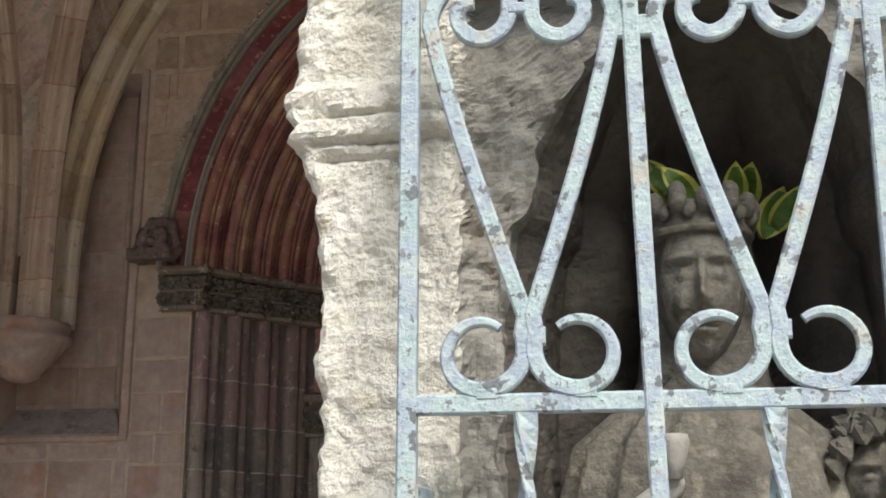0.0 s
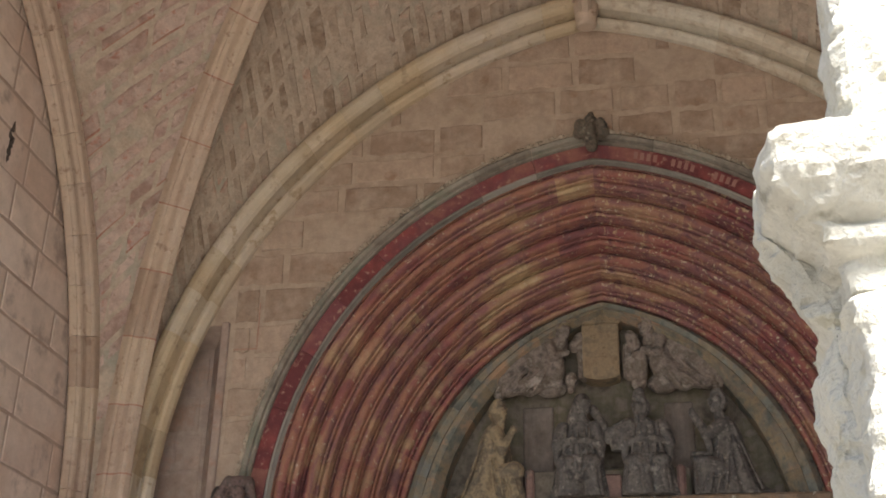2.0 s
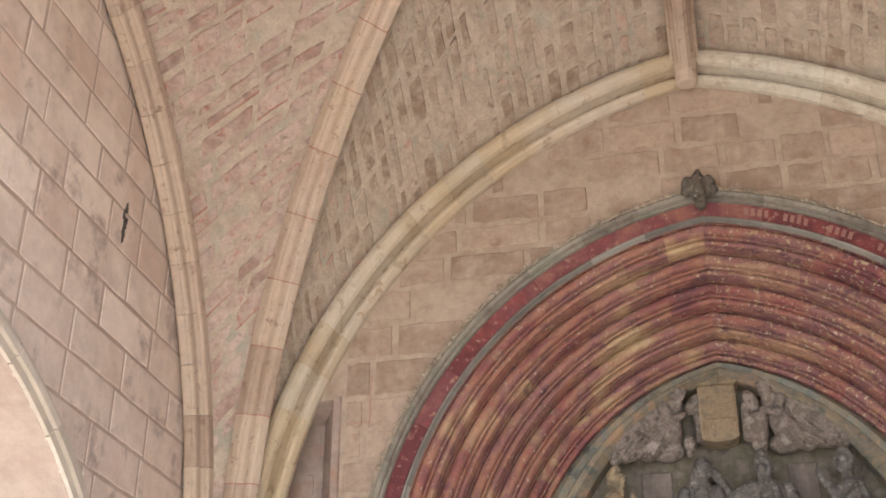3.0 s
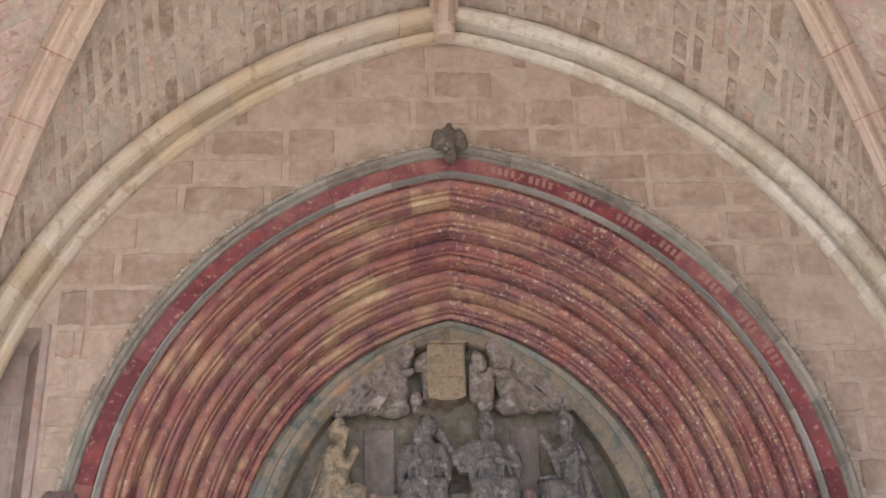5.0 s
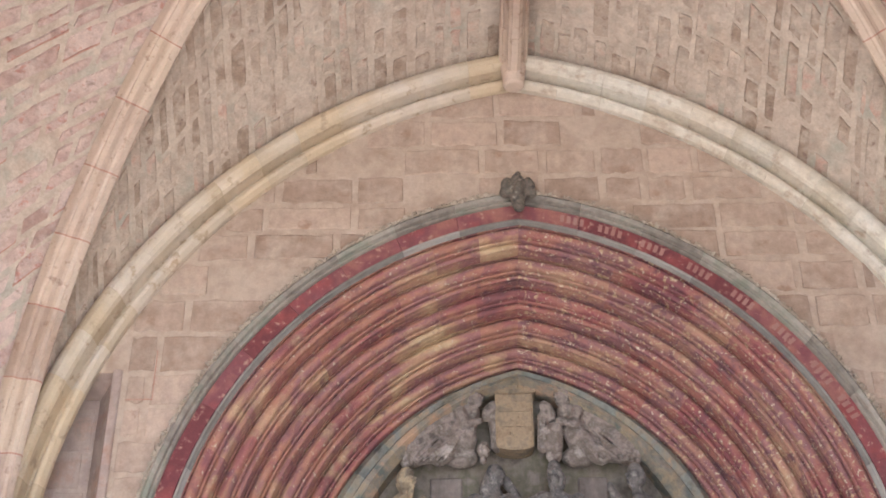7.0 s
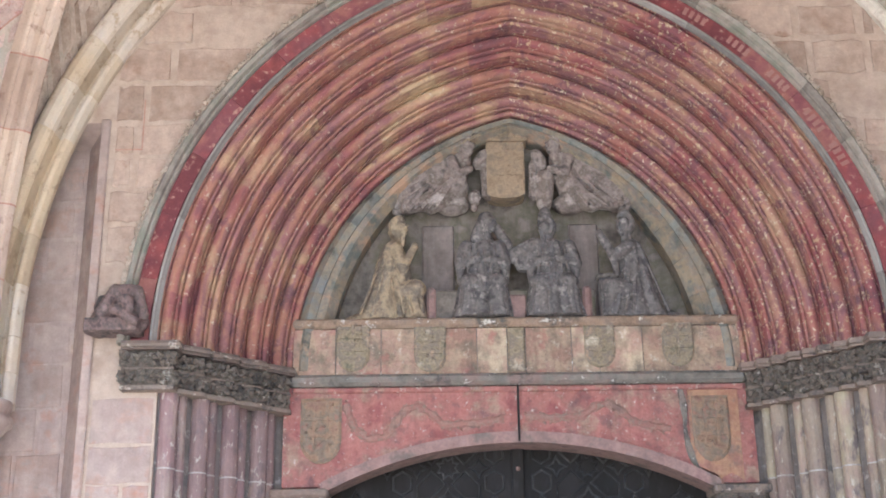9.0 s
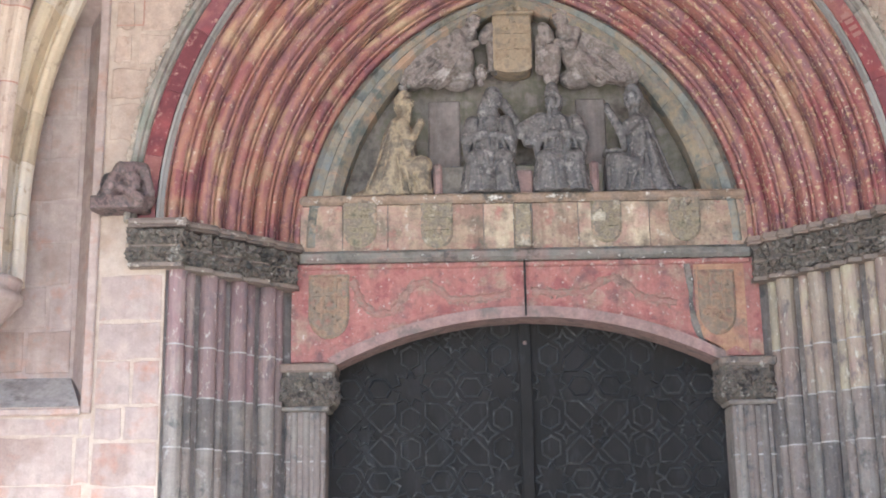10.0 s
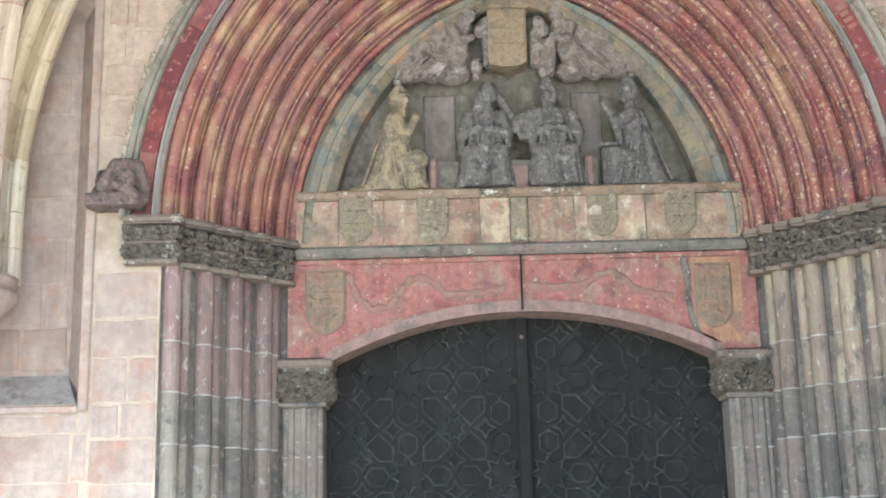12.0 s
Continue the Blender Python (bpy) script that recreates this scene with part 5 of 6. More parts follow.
# capital bands: dark carved leaves in two rows over a thin astragal
for side in (-1, 1):
    cap = new("capital_frieze")
    cap.parent = portal
    tagged(cap, "dark weathered band of carved leaves over the shafts")
    v, f = step_solid(side, -0.035, 3.665, 3.914)
    add("capital_core", v, f, M_DARKCARVE, cap)
    for z0, z1, e in ((3.640, 3.668, -0.018), (3.784, 3.796, -0.026)):
        v, f = step_solid(side, e, z0, z1)
        add("astragal", v, f, M_ABACUS, cap)
    vs, fs = [], []
    rg = random.Random(5)
    line_ = step_line(side, -0.022)
    for (x0, y0), (x1, y1) in zip(line_, line_[1:]):
        ln_ = math.hypot(x1 - x0, y1 - y0)
        n = max(1, int(ln_ / 0.055))
        for k in range(n):
            # a curled leaf: knobs over a waist, in two tiers
            for zc, rr in ((3.700, 0.030), (3.748, 0.036), (3.835, 0.030), (3.882, 0.038)):
                for _ in range(3):
                    t = (k + rg.uniform(0.1, 0.9)) / n
                    lump(vs, fs, (side * (x0 + (x1 - x0) * t + rg.uniform(-0.012, 0.006)), y0 + (y1 - y0) * t + rg.uniform(-0.014, 0.008), zc + rg.uniform(-0.016, 0.016)), rr * rg.uniform(0.6, 1.05), rg)
    add("carved_leaves", vs, fs, M_DARKCARVE, cap)
    # door capitals
    vs, fs = [], []
    for _ in range(150):
        lump(vs, fs, (side * rg.uniform(1.425, 1.82), 0.775 + rg.uniform(-0.01, 0.02), rg.uniform(2.80, 2.98)), rg.uniform(0.02, 0.04), rg)
    for _ in range(60):
        lump(vs, fs, (side * 1.432, rg.uniform(0.79, 1.05), rg.uniform(2.80, 2.98)), rg.uniform(0.02, 0.035), rg)
    add("carved_leaves", vs, fs, M_DARKCARVE, cap)
    cb = bmesh.new()
    box(cb, (min(side * 1.415, side * 1.84), 0.755, 3.02), (max(side * 1.415, side * 1.84), 1.1, 3.085), 0.015)
    part("abacus", cb, M_ABACUS, cap)
    cb = bmesh.new()
    box(cb, (min(side * 1.47, side * 1.83), 0.80, 2.735), (max(side * 1.47, side * 1.83), 1.1, 2.772), 0.012)
    part("astragal", cb, M_SHAFT_LO, cap)
    for zz in (2.37, 1.95):
        cb = bmesh.new()
        box(cb, (min(side * 1.497, side * 1.80), 0.8375, zz - 0.006), (max(side * 1.497, side * 1.80), 0.9, zz + 0.006))
        part("lime_joint", cb, M_WHITEJOINT, portal)
    for xx in (1.56, 1.64, 1.73):
        cb = bmesh.new()
        bmesh.ops.create_cone(cb, cap_ends=True, segments=10, radius1=0.028, radius2=0.028, depth=2.73, matrix=Matrix.Translation((side * xx, 0.842, 1.366)))
        part("door_jamb_shaft", cb, M_SHAFT_LO, portal)


# ---- door panelling ----
def strip_ring(points, w, y0, y1):
    """A closed raised moulding along a polygon, mitred, in the x-z plane."""
    n = len(points)
    cx, cz = sum(p[0] for p in points) / n, sum(p[1] for p in points) / n
    loops = []
    for k in range(n):
        a, b, c = Vector(points[k - 1]), Vector(points[k]), Vector(points[(k + 1) % n])
        d1, d2 = (b - a).normalized(), (c - b).normalized()
        n1, n2 = Vector((-d1.y, d1.x)), Vector((-d2.y, d2.x))
        m = (n1 + n2) / max(0.35, 1 + n1.dot(n2))
        p, q = b + m * w * 0.5, b - m * w * 0.5
        loops.append([(p.x, y1, p.y), (b.x + m.x * w * 0.2, y0, b.y + m.y * w * 0.2), (b.x - m.x * w * 0.2, y0, b.y - m.y * w * 0.2), (q.x, y1, q.y)])
    vs = [v for l in loops for v in l]
    fs = []
    for k in range(n):
        a, b = k * 4, ((k + 1) % n) * 4
        for i in range(3):
            fs.append((a + i, a + i + 1, b + i + 1, b + i))
    return vs, fs


def star(points, r_out, r_in, turn=0.0):
    return [((r_out if k % 2 == 0 else r_in) * math.cos(turn + math.pi * k / points), (r_out if k % 2 == 0 else r_in) * math.sin(turn + math.pi * k / points)) for k in range(2 * points)]


def panel_mesh(name, points):
    """A raised fillet round a slightly lower field."""
    v, f = strip_ring(points, 0.017, Y_D - 0.014, Y_D)
    return mesh_of(name, v, f, M_DOORTRIM)


Y_D = 1.119
STAR_STEP, STAR_Z = 0.70, 2.93
hex_h = [(-0.090, 0), (-0.048, 0.068), (0.048, 0.068), (0.090, 0), (0.048, -0.068), (-0.048, -0.068)]
arrow = [(0.025, 0.125), (0.125, 0.025), (0.235, 0.135), (0.235, 0.235), (0.135, 0.235)]
turned = lambda pts, a: [(x * math.cos(a) - z * math.sin(a), x * math.sin(a) + z * math.cos(a)) for x, z in pts]
meshes = {"star": panel_mesh("door_star", star(8, 0.145, 0.088)), "hexagon": panel_mesh("door_hexagon", hex_h), "hexagon_upright": panel_mesh("door_hexagon", turned(hex_h, math.pi / 2)),
          "small_star": panel_mesh("door_small_star", star(4, 0.075, 0.036)), "rosette": panel_mesh("door_rosette", star(8, 0.085, 0.055, math.pi / 8))}
for q in range(4):
    meshes["arrow%d" % q] = panel_mesh("door_arrow", turned(arrow, q * math.pi / 2))
for leaf in [o for o in door.children if o.name.startswith("door_leaf")]:
    side = 1 if leaf.bound_box[4][0] > 0.5 else -1

    def put(nm, x, z):
        if 0.10 < side * x < 1.50 and 1.2 < z < lintel_z(min(abs(x) + 0.05, 1.47)) + 0.06:
            ob = new("moulding", meshes[nm])
            ob.location = (x, 0, z)
            ob.parent = leaf

    half = STAR_STEP / 2
    for i in range(3):
        for j in range(-3, 2):
            ax, az = side * (0.18 + i * STAR_STEP), STAR_Z + j * STAR_STEP
            put("star", ax, az)
            put("hexagon", ax + side * (half - 0.115), az)
            put("hexagon", ax + side * (half + 0.115), az)
            put("hexagon_upright", ax, az + half - 0.115)
            put("hexagon_upright", ax, az + half + 0.115)
            cx, cz = ax + side * half, az + half
            put("rosette", cx, cz)
            for q in range(4):
                put("arrow%d" % q, cx, cz)
                put("small_star", cx + 0.235 * math.cos(q * math.pi / 2), cz + 0.235 * math.sin(q * math.pi / 2))
db = bmesh.new()
bmesh.ops.create_uvsphere(db, u_segments=10, v_segments=6, radius=0.018, matrix=Matrix.Translation((0, 1.065, 3.26)))
part("door_stud", db, M_LINTELEDGE, door, "small reddish stud")

# ---- vault springing at the corner ----
loops = []
for r, z in ((0.08, 3.08), (0.14, 3.11), (0.15, 3.15), (0.20, 3.20), (0.33, 3.36), (0.36, 3.38), (0.36, 3.43), (0.33, 3.45), (0.35, 3.50), (0.35, 3.535), (0.2, 3.55)):
    loops.append([(-3.80 + r * math.cos(2 * math.pi * k / 24), -0.24 + r * math.sin(2 * math.pi * k / 24), z) for k in range(24)])
v, f = sweep(loops)
corb = add("rib_corbel", v, f, M_LEFTSTONE, vault, "round moulded pinkish corbel carrying the ribs", smooth=True)

# ---- ashlar of the portal wall ----
def block(name, cols, y, proud, material, parent, axis="y"):
    """A slightly proud stone with eased edges from columns (x, low, high)."""
    cols = [c for c in cols if c[2] - c[1] > 0.03]
    if len(cols) < 2 or cols[-1][0] - cols[0][0] < 0.05:
        return
    loops = []
    e = 0.008
    n = len(cols)
    for i, (x, a, b) in enumerate(cols):
        xi = x + (e if i == 0 else (-e if i == n - 1 else 0))
        loops.append([(x, y + 0.01, a), (x, y - proud * 0.4, a), (xi, y - proud, a + e), (xi, y - proud, b - e), (x, y - proud * 0.4, b), (x, y + 0.01, b)])
    v, f = sweep(loops)
    if axis == "x":
        v = [(LEFT_X - (q[1] - y), q[0], q[2]) for q in v]
    add(name, v, f, material, parent)


def rib_under(x):
    d = abs(x) + RIB_C
    return RIB_Z + math.sqrt(RIB_R ** 2 - d * d) - 0.005 if d < RIB_R else 0.0


rg = random.Random(11)
z = 0.05
while z < 3.5:
    h = min(rg.uniform(0.22, 0.34), 3.62 - z)
    cut = rg.choice((-2.535, rg.uniform(-2.82, -2.70)))
    for x0, x1 in ((-2.985, cut), (cut, -2.535)):
        if x1 - x0 > 0.1:
            g = rg.uniform(0.005, 0.014)
            block("ashlar", [(x0 + g + (x1 - x0 - 2 * g) * k / 3, z + g + rg.uniform(-0.010, 0.010), z + h - g + rg.uniform(-0.010, 0.010)) for k in range(4)], 0.0, rg.uniform(0.002, 0.006), M_LEFTSTONE, wall_portal)
    z += h
# courses inside the recess
z = 2.96
while z < 5.4:
    h = min(rg.uniform(0.28, 0.36), 5.55 - z)
    x = -4.1 + rg.uniform(-0.2, 0)
    while x < -3.3:
        w = rg.uniform(0.3, 0.6)
        g = rg.uniform(0.008, 0.015)
        x1 = min(x + w, -3.235)
        if x1 - x > 0.1:
            block("ashlar", [(x + g + (x1 - x - 2 * g) * k / 3, z + g + rg.uniform(-0.010, 0.010), z + h - g + rg.uniform(-0.010, 0.010)) for k in range(4)], 0.28, rg.uniform(0.004, 0.008), M_LEFTSTONE, wall_portal)
        x += w
    z += h
# courses under the recess
z = 0.06
while z < 2.55:
    h = min(rg.uniform(0.22, 0.34), 2.63 - z)
    x = -4.1
    while x < -3.05:
        w = rg.uniform(0.28, 0.6)
        g = rg.uniform(0.005, 0.014)
        block("ashlar", [(x + g + (min(x + w, -2.985) - x - 2 * g) * k / 3, z + g + rg.uniform(-0.010, 0.010), z + h - g + rg.uniform(-0.010, 0.010)) for k in range(4)], 0.0, rg.uniform(0.002, 0.006), M_LEFTSTONE, wall_portal)
        x += w
    z += h
z = 3.99
while z < 8.25:
    h = rg.uniform(0.25, 0.33) if z > 3.9 else rg.uniform(0.32, 0.40)
    x = -3.0 + rg.uniform(-0.3, 0.0)
    while x < 3.0:
        w = rg.uniform(0.34, 0.72)
        g = rg.uniform(0.016, 0.036)
        hidden = rg.random() < (0.22 if x < -0.9 else 0.06)
        x0, x1 = max(x, -2.985) + g, min(x + w, 3.3) - g
        if x1 - x0 > 0.08 and not hidden:
            cols = []
            z0, z1 = z + g, z + h - g
            for k in range(7):
                xx = x0 + (x1 - x0) * k / 6
                low, high = z0 + rg.uniform(-0.014, 0.014), z1 + rg.uniform(-0.014, 0.014)
                if abs(xx) < 2.84:
                    t_ = arch_top(xx, 3.285)
                    if t_ is not None:
                        low = max(low, t_)
                if z1 < 3.985 and abs(xx) < 2.55:
                    low, high = 0, 0
                elif z0 < 4.0 and abs(xx) < 2.80 and z1 > 3.6:
                    low, high = (0, 0) if abs(xx) < 2.775 else (low, high)
                if z0 > 3.9 and -3.02 < xx < -2.62 and z1 < 4.42:
                    low, high = 0, 0
                if z1 > 4.6:
                    high = min(high, rib_under(xx))
                cols.append((xx, low, high))
            block("ashlar", cols, 0.0, rg.uniform(0.005, 0.012), M_ASHLAR, wall_portal)
        x += w
    z += h
# ashlar of the side wall round its opening
z = 3.9
while z < 8.5:
    h = rg.uniform(0.29, 0.36)
    y = -5.2 + rg.uniform(-0.3, 0.0)
    while y < -0.35:
        w = rg.uniform(0.45, 0.85)
        g = rg.uniform(0.008, 0.020)
        cols = []
        y0, y1 = y + g, min(y + w, -0.3) - g
        if y1 - y0 > 0.1:
            for k in range(7):
                yy = y0 + (y1 - y0) * k / 6
                cols.append((yy, max(z + g + rg.uniform(-0.006, 0.006), open_top(yy, OPEN_R + 0.19)), z + h - g))
            block("ashlar", cols, 0.0, rg.uniform(0.004, 0.008), M_SIDEWALL, wall_left, axis="x")
        y += w
    z += h
M_PALEARCH = mat("pale_arch_stone", [(0.58, 0.50, 0.42), (0.66, 0.58, 0.50)], rand="object", amount=0.05)
for r0, r1, dx in ((3.30, 3.36, 0.03), (3.362, 3.42, 0.06), (3.422, 3.48, 0.03)):
    for k in range(16):
        a0, a1 = math.pi * (0.04 + 0.92 * k / 16), math.pi * (0.04 + 0.92 * (k + 1) / 16) - 0.003
        loops = [[(LEFT_X - 0.01, OPEN_Y + r * math.cos(a), OPEN_Z + r * math.sin(a)) for r in (r0, r1)] + [(LEFT_X + dx, OPEN_Y + r * math.cos(a), OPEN_Z + r * math.sin(a)) for r in (r1, r0)] for a in [a0 + (a1 - a0) * q / 4 for q in range(5)]]
        v, f = sweep(loops)
        add("opening_voussoir", v, f, M_PALEARCH, wall_left)
# red painted setting-out lines on the wall
lb = bmesh.new()
box(lb, (-2.755, -0.0145, 5.47), (-2.748, -0.0125, 5.86))
box(lb, (-2.95, -0.0145, 5.455), (-2.748, -0.0125, 5.462))
part("red_line", lb, M_REDLINE, wall_portal, "thin red painted line")
M_SOOT = mat("soot", [(0.05, 0.04, 0.035), (0.12, 0.09, 0.075)], blotch=20)
vs, fs = [], []
for _ in range(26):
    lump(vs, fs, (LEFT_X + 0.002, -1.90 + rg.gauss(0, 0.012), 6.42 + rg.gauss(0, 0.06)), rg.uniform(0.008, 0.024), rg, 2.4)
add("soot_stain", vs, fs, M_SOOT, wall_left, "small black smear")

# ================= the pier with its niche, before the porch =================
PIER_X = [(0.0, 0.72), (1.70, 0.712), (1.85, 0.702), (1.97, 0.702), (2.05, 0.694), (2.10, 0.684), (2.115, 0.678), (2.125, 0.662), (2.145, 0.668), (2.155, 0.658), (2.185, 0.660), (2.20, 0.669), (2.24, 0.670), (2.30, 0.671),
          (2.36, 0.669), (2.40, 0.660), (2.412, 0.672), (2.420, 0.70), (2.424, 0.672), (2.468, 0.668), (2.472, 0.648), (2.496, 0.644), (2.500, 0.630), (2.522, 0.612), (2.540, 0.588), (2.552, 0.583), (2.60, 0.583), (2.614, 0.592), (2.622, 0.620), (2.626, 0.684), (2.75, 0.688), (4.4, 0.69)]
NICHE_W = [(0.0, 0.25), (1.88, 0.25), (1.925, 0.246), (1.96, 0.24), (2.02, 0.232), (2.045, 0.212), (2.07, 0.204), (2.11, 0.205), (2.18, 0.165), (2.25, 0.125), (2.285, 0.07), (2.30, 0.0), (4.4, 0.0)]
NICHE_CX = 1.165


def table(rows, z):
    for (a, u), (b, v) in zip(rows, rows[1:]):
        if a <= z <= b:
            return u + (v - u) * (z - a) / (b - a)
    return rows[-1][1]


def rough(p, s, o=0.0):
    return noise.fractal(Vector((p[0] * s + o, p[1] * s, p[2] * s)), 0.9, 2.1, 4, noise_basis="PERLIN_ORIGINAL")


SIDE_X = [(0.0, 0.725), (1.85, 0.695), (2.0, 0.698), (2.09, 0.690), (2.13, 0.680), (2.145, 0.655), (2.18, 0.645), (2.20, 0.660), (2.217, 0.652), (2.25, 0.645), (2.296, 0.650), (2.326, 0.633), (2.385, 0.636), (2.408, 0.652), (2.424, 0.640), (2.432, 0.620),
          (2.46, 0.606), (2.485, 0.598), (2.492, 0.588), (2.53, 0.576), (2.545, 0.566), (2.60, 0.570), (2.615, 0.578), (2.625, 0.70), (4.4, 0.70)]
FRONT = [(0.0, -7.835), (2.10, -7.835), (2.118, -7.84), (2.13, -7.852), (2.185, -7.85), (2.20, -7.832), (2.40, -7.835), (2.415, -7.825), (2.424, -7.80), (2.466, -7.80), (2.472, -7.825), (2.494, -7.83), (2.500, -7.815),
         (2.512, -7.84), (2.540, -7.868), (2.555, -7.875), (2.60, -7.875), (2.618, -7.865), (2.626, -7.82), (4.4, -7.82)]
def pier_loop(z):
    xl = table(PIER_X, z)
    w = table(NICHE_W, z)
    yf = table(FRONT, z)
    xs = table(SIDE_X, z)
    ys = -7.715
    xr = 2.33 - xl
    pts = []
    for k in range(20):
        yy = -7.55 + (ys + 0.02 + 7.55) * k / 19
        pts.append((xs + 0.006 + (0.30 if z > 2.43 else 0.04) * (yy - ys), yy, 0))
    for k in range(1, 9):
        pts.append((xs + 0.006 + (xl - xs - 0.006) * min(1.0, k / 4), (ys + 0.02 - 0.02 * min(1, k / 3)) if k < 4 else ys + (yf + 0.03 - ys) * (k - 4) / 4, 0))
    for a in (20, 45, 70):
        pts.append((xl + 0.02 - 0.02 * math.cos(math.radians(a)), yf + 0.02 - 0.02 * math.sin(math.radians(a)), 0))
    a, b = xl + 0.025, NICHE_CX - w
    for k in range(54):
        x = a + (b - a) * k / 53
        y = yf
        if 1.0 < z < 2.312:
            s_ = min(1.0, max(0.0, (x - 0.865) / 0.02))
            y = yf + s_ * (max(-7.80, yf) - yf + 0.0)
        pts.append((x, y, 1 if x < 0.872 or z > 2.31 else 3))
    y_in = pts[-1][1]
    d = 0.34 * min(1.0, w / 0.2)
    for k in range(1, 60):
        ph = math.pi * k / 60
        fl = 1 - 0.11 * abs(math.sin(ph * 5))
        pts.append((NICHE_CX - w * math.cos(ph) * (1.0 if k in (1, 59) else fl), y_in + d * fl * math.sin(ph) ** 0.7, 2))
    a, b = NICHE_CX + w, xr - 0.025
    for k in range(30):
        x = a + (b - a) * k / 29
        y = yf
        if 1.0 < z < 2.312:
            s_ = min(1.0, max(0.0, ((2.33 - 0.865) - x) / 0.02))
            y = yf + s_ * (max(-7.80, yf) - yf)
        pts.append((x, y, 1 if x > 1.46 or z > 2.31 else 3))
    for k in range(6):
        pts.append((xr, yf + 0.03 + (-7.15 - yf - 0.03) * k / 5, 0))
    pts.append((xs + 0.42, -7.15, 0))
    return pts


zs = [0.0, 0.4, 0.8, 1.1, 1.35, 1.5] + [1.58 + 0.0065 * k for k in range(190)] + [2.84, 2.92, 3.05, 3.3, 3.7, 4.2]
verts, faces, kinds = [], [], []
ncol = len(pier_loop(1.0))
for z in zs:
    lp = pier_loop(z)
    for k, (x, y, kind) in enumerate(lp):
        x0, y0 = lp[k - 1][:2] if k else lp[0][:2]
        x1, y1 = lp[k + 1][:2] if k < ncol - 1 else lp[-1][:2]
        tx, ty = x1 - x0, y1 - y0
        ln = math.hypot(tx, ty) or 1.0
        nx, ny = ty / ln, -tx / ln
        a = 0.009 * rough((x, y, z), 9) + 0.006 * rough((x, y, z), 24, 5) + 0.0035 * rough((x, y, z), 48, 9)
        if z > 2.44 and x > 0.93 and kind == 1:
            a -= 0.026 * max(0.0, rough((x, y, z), 6, 55) + 0.05)
        pit = rough((x, y, z), 34, 17)
        a -= 0.012 * max(0.0, pit - 0.25)
        if kind == 2:
            a *= 0.5
        elif z > 2.50:
            a *= 1.35
        kinds.append(kind)
        # mouldings behind the top rails: a ledge and a row of small blocks
        if kind == 1 and x > 0.90 and 2.30 < z < 2.44:
            if 2.325 < z < 2.358:
                a += 0.03
            elif 2.372 < z < 2.41 and (x * 30) % 1.0 < 0.7:
                a += 0.016
        # eroded panel line on the pilaster
        if kind == 1 and x < 0.86:
            if 2.118 < z < 2.126 or 2.146 < z < 2.153:
                a -= 0.008
            if z < 2.10 and abs(x - 0.80) < 0.012 and z > 2.03:
                a -= 0.008
            if 2.095 < z < 2.104 and x < 0.80:
                a -= 0.007
        verts.append((x + nx * a, y + ny * a, z + (0.003 * rough((x, y, z * 0.2), 10, 31) if 1.6 < z < 2.8 else 0)))
pier = empty("niche_pier", "rough eroded pale limestone pier with a cusped statue niche", "pier")
groups = {}
for i in range(len(zs) - 1):
    zc = (zs[i] + zs[i + 1]) / 2
    for k in range(ncol):
        k2 = (k + 1) % ncol
        kind = kinds[i * ncol + k] if k < ncol - 1 else 0
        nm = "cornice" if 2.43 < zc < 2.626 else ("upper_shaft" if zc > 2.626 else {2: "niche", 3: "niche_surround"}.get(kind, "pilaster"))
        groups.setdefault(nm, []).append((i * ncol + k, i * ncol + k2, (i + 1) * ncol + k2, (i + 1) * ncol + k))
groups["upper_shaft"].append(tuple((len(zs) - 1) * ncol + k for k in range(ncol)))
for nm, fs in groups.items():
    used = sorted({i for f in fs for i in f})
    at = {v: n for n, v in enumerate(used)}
    add(nm, [verts[i] for i in used], [tuple(at[i] for i in f) for f in fs], {"niche": M_NICHE, "niche_surround": M_GREYLIME, "cornice": M_LIMEGREY}.get(nm, M_LIME), pier, {"niche": "shell-fluted niche with its shade painted in", "niche_surround": "cusped surround in a darker grey than the pier"}.get(nm, ""))

# ---- wrought iron grille ----
grille = empty("iron_grille", "pale blue painted wrought iron grille with scrolls before the niche", "grille", at=(0, 0, 0))
G_Y = -7.925


def bar(name, pts, w=0.019, th=0.012, y=G_Y, taper=1.0):
    """A flat iron bar bent along pts in the x-z plane."""
    loops = []
    n = len(pts)
    for i, p in enumerate(pts):
        a, b = Vector(pts[max(i - 1, 0)]), Vector(pts[min(i + 1, n - 1)])
        d = (b - a).normalized()
        m = Vector((-d.y, d.x))
        k = w * 0.5 * (1 - (1 - taper) * min(1, max(0, (i - n * 0.75) / (n * 0.25))))
        c, e = Vector(p), 0.0025
        q = []
        for s, yy in ((-1, y + th / 2), (-1, y - th / 2 + e), (-1 + e / k, y - th / 2), (1 - e / k, y - th / 2), (1, y - th / 2 + e), (1, y + th / 2)):
            q.append((c.x + m.x * k * s, yy, c.y + m.y * k * s))
        loops.append(q)
    v, f = sweep(loops)
    return add(name, v, f, M_IRON, grille)


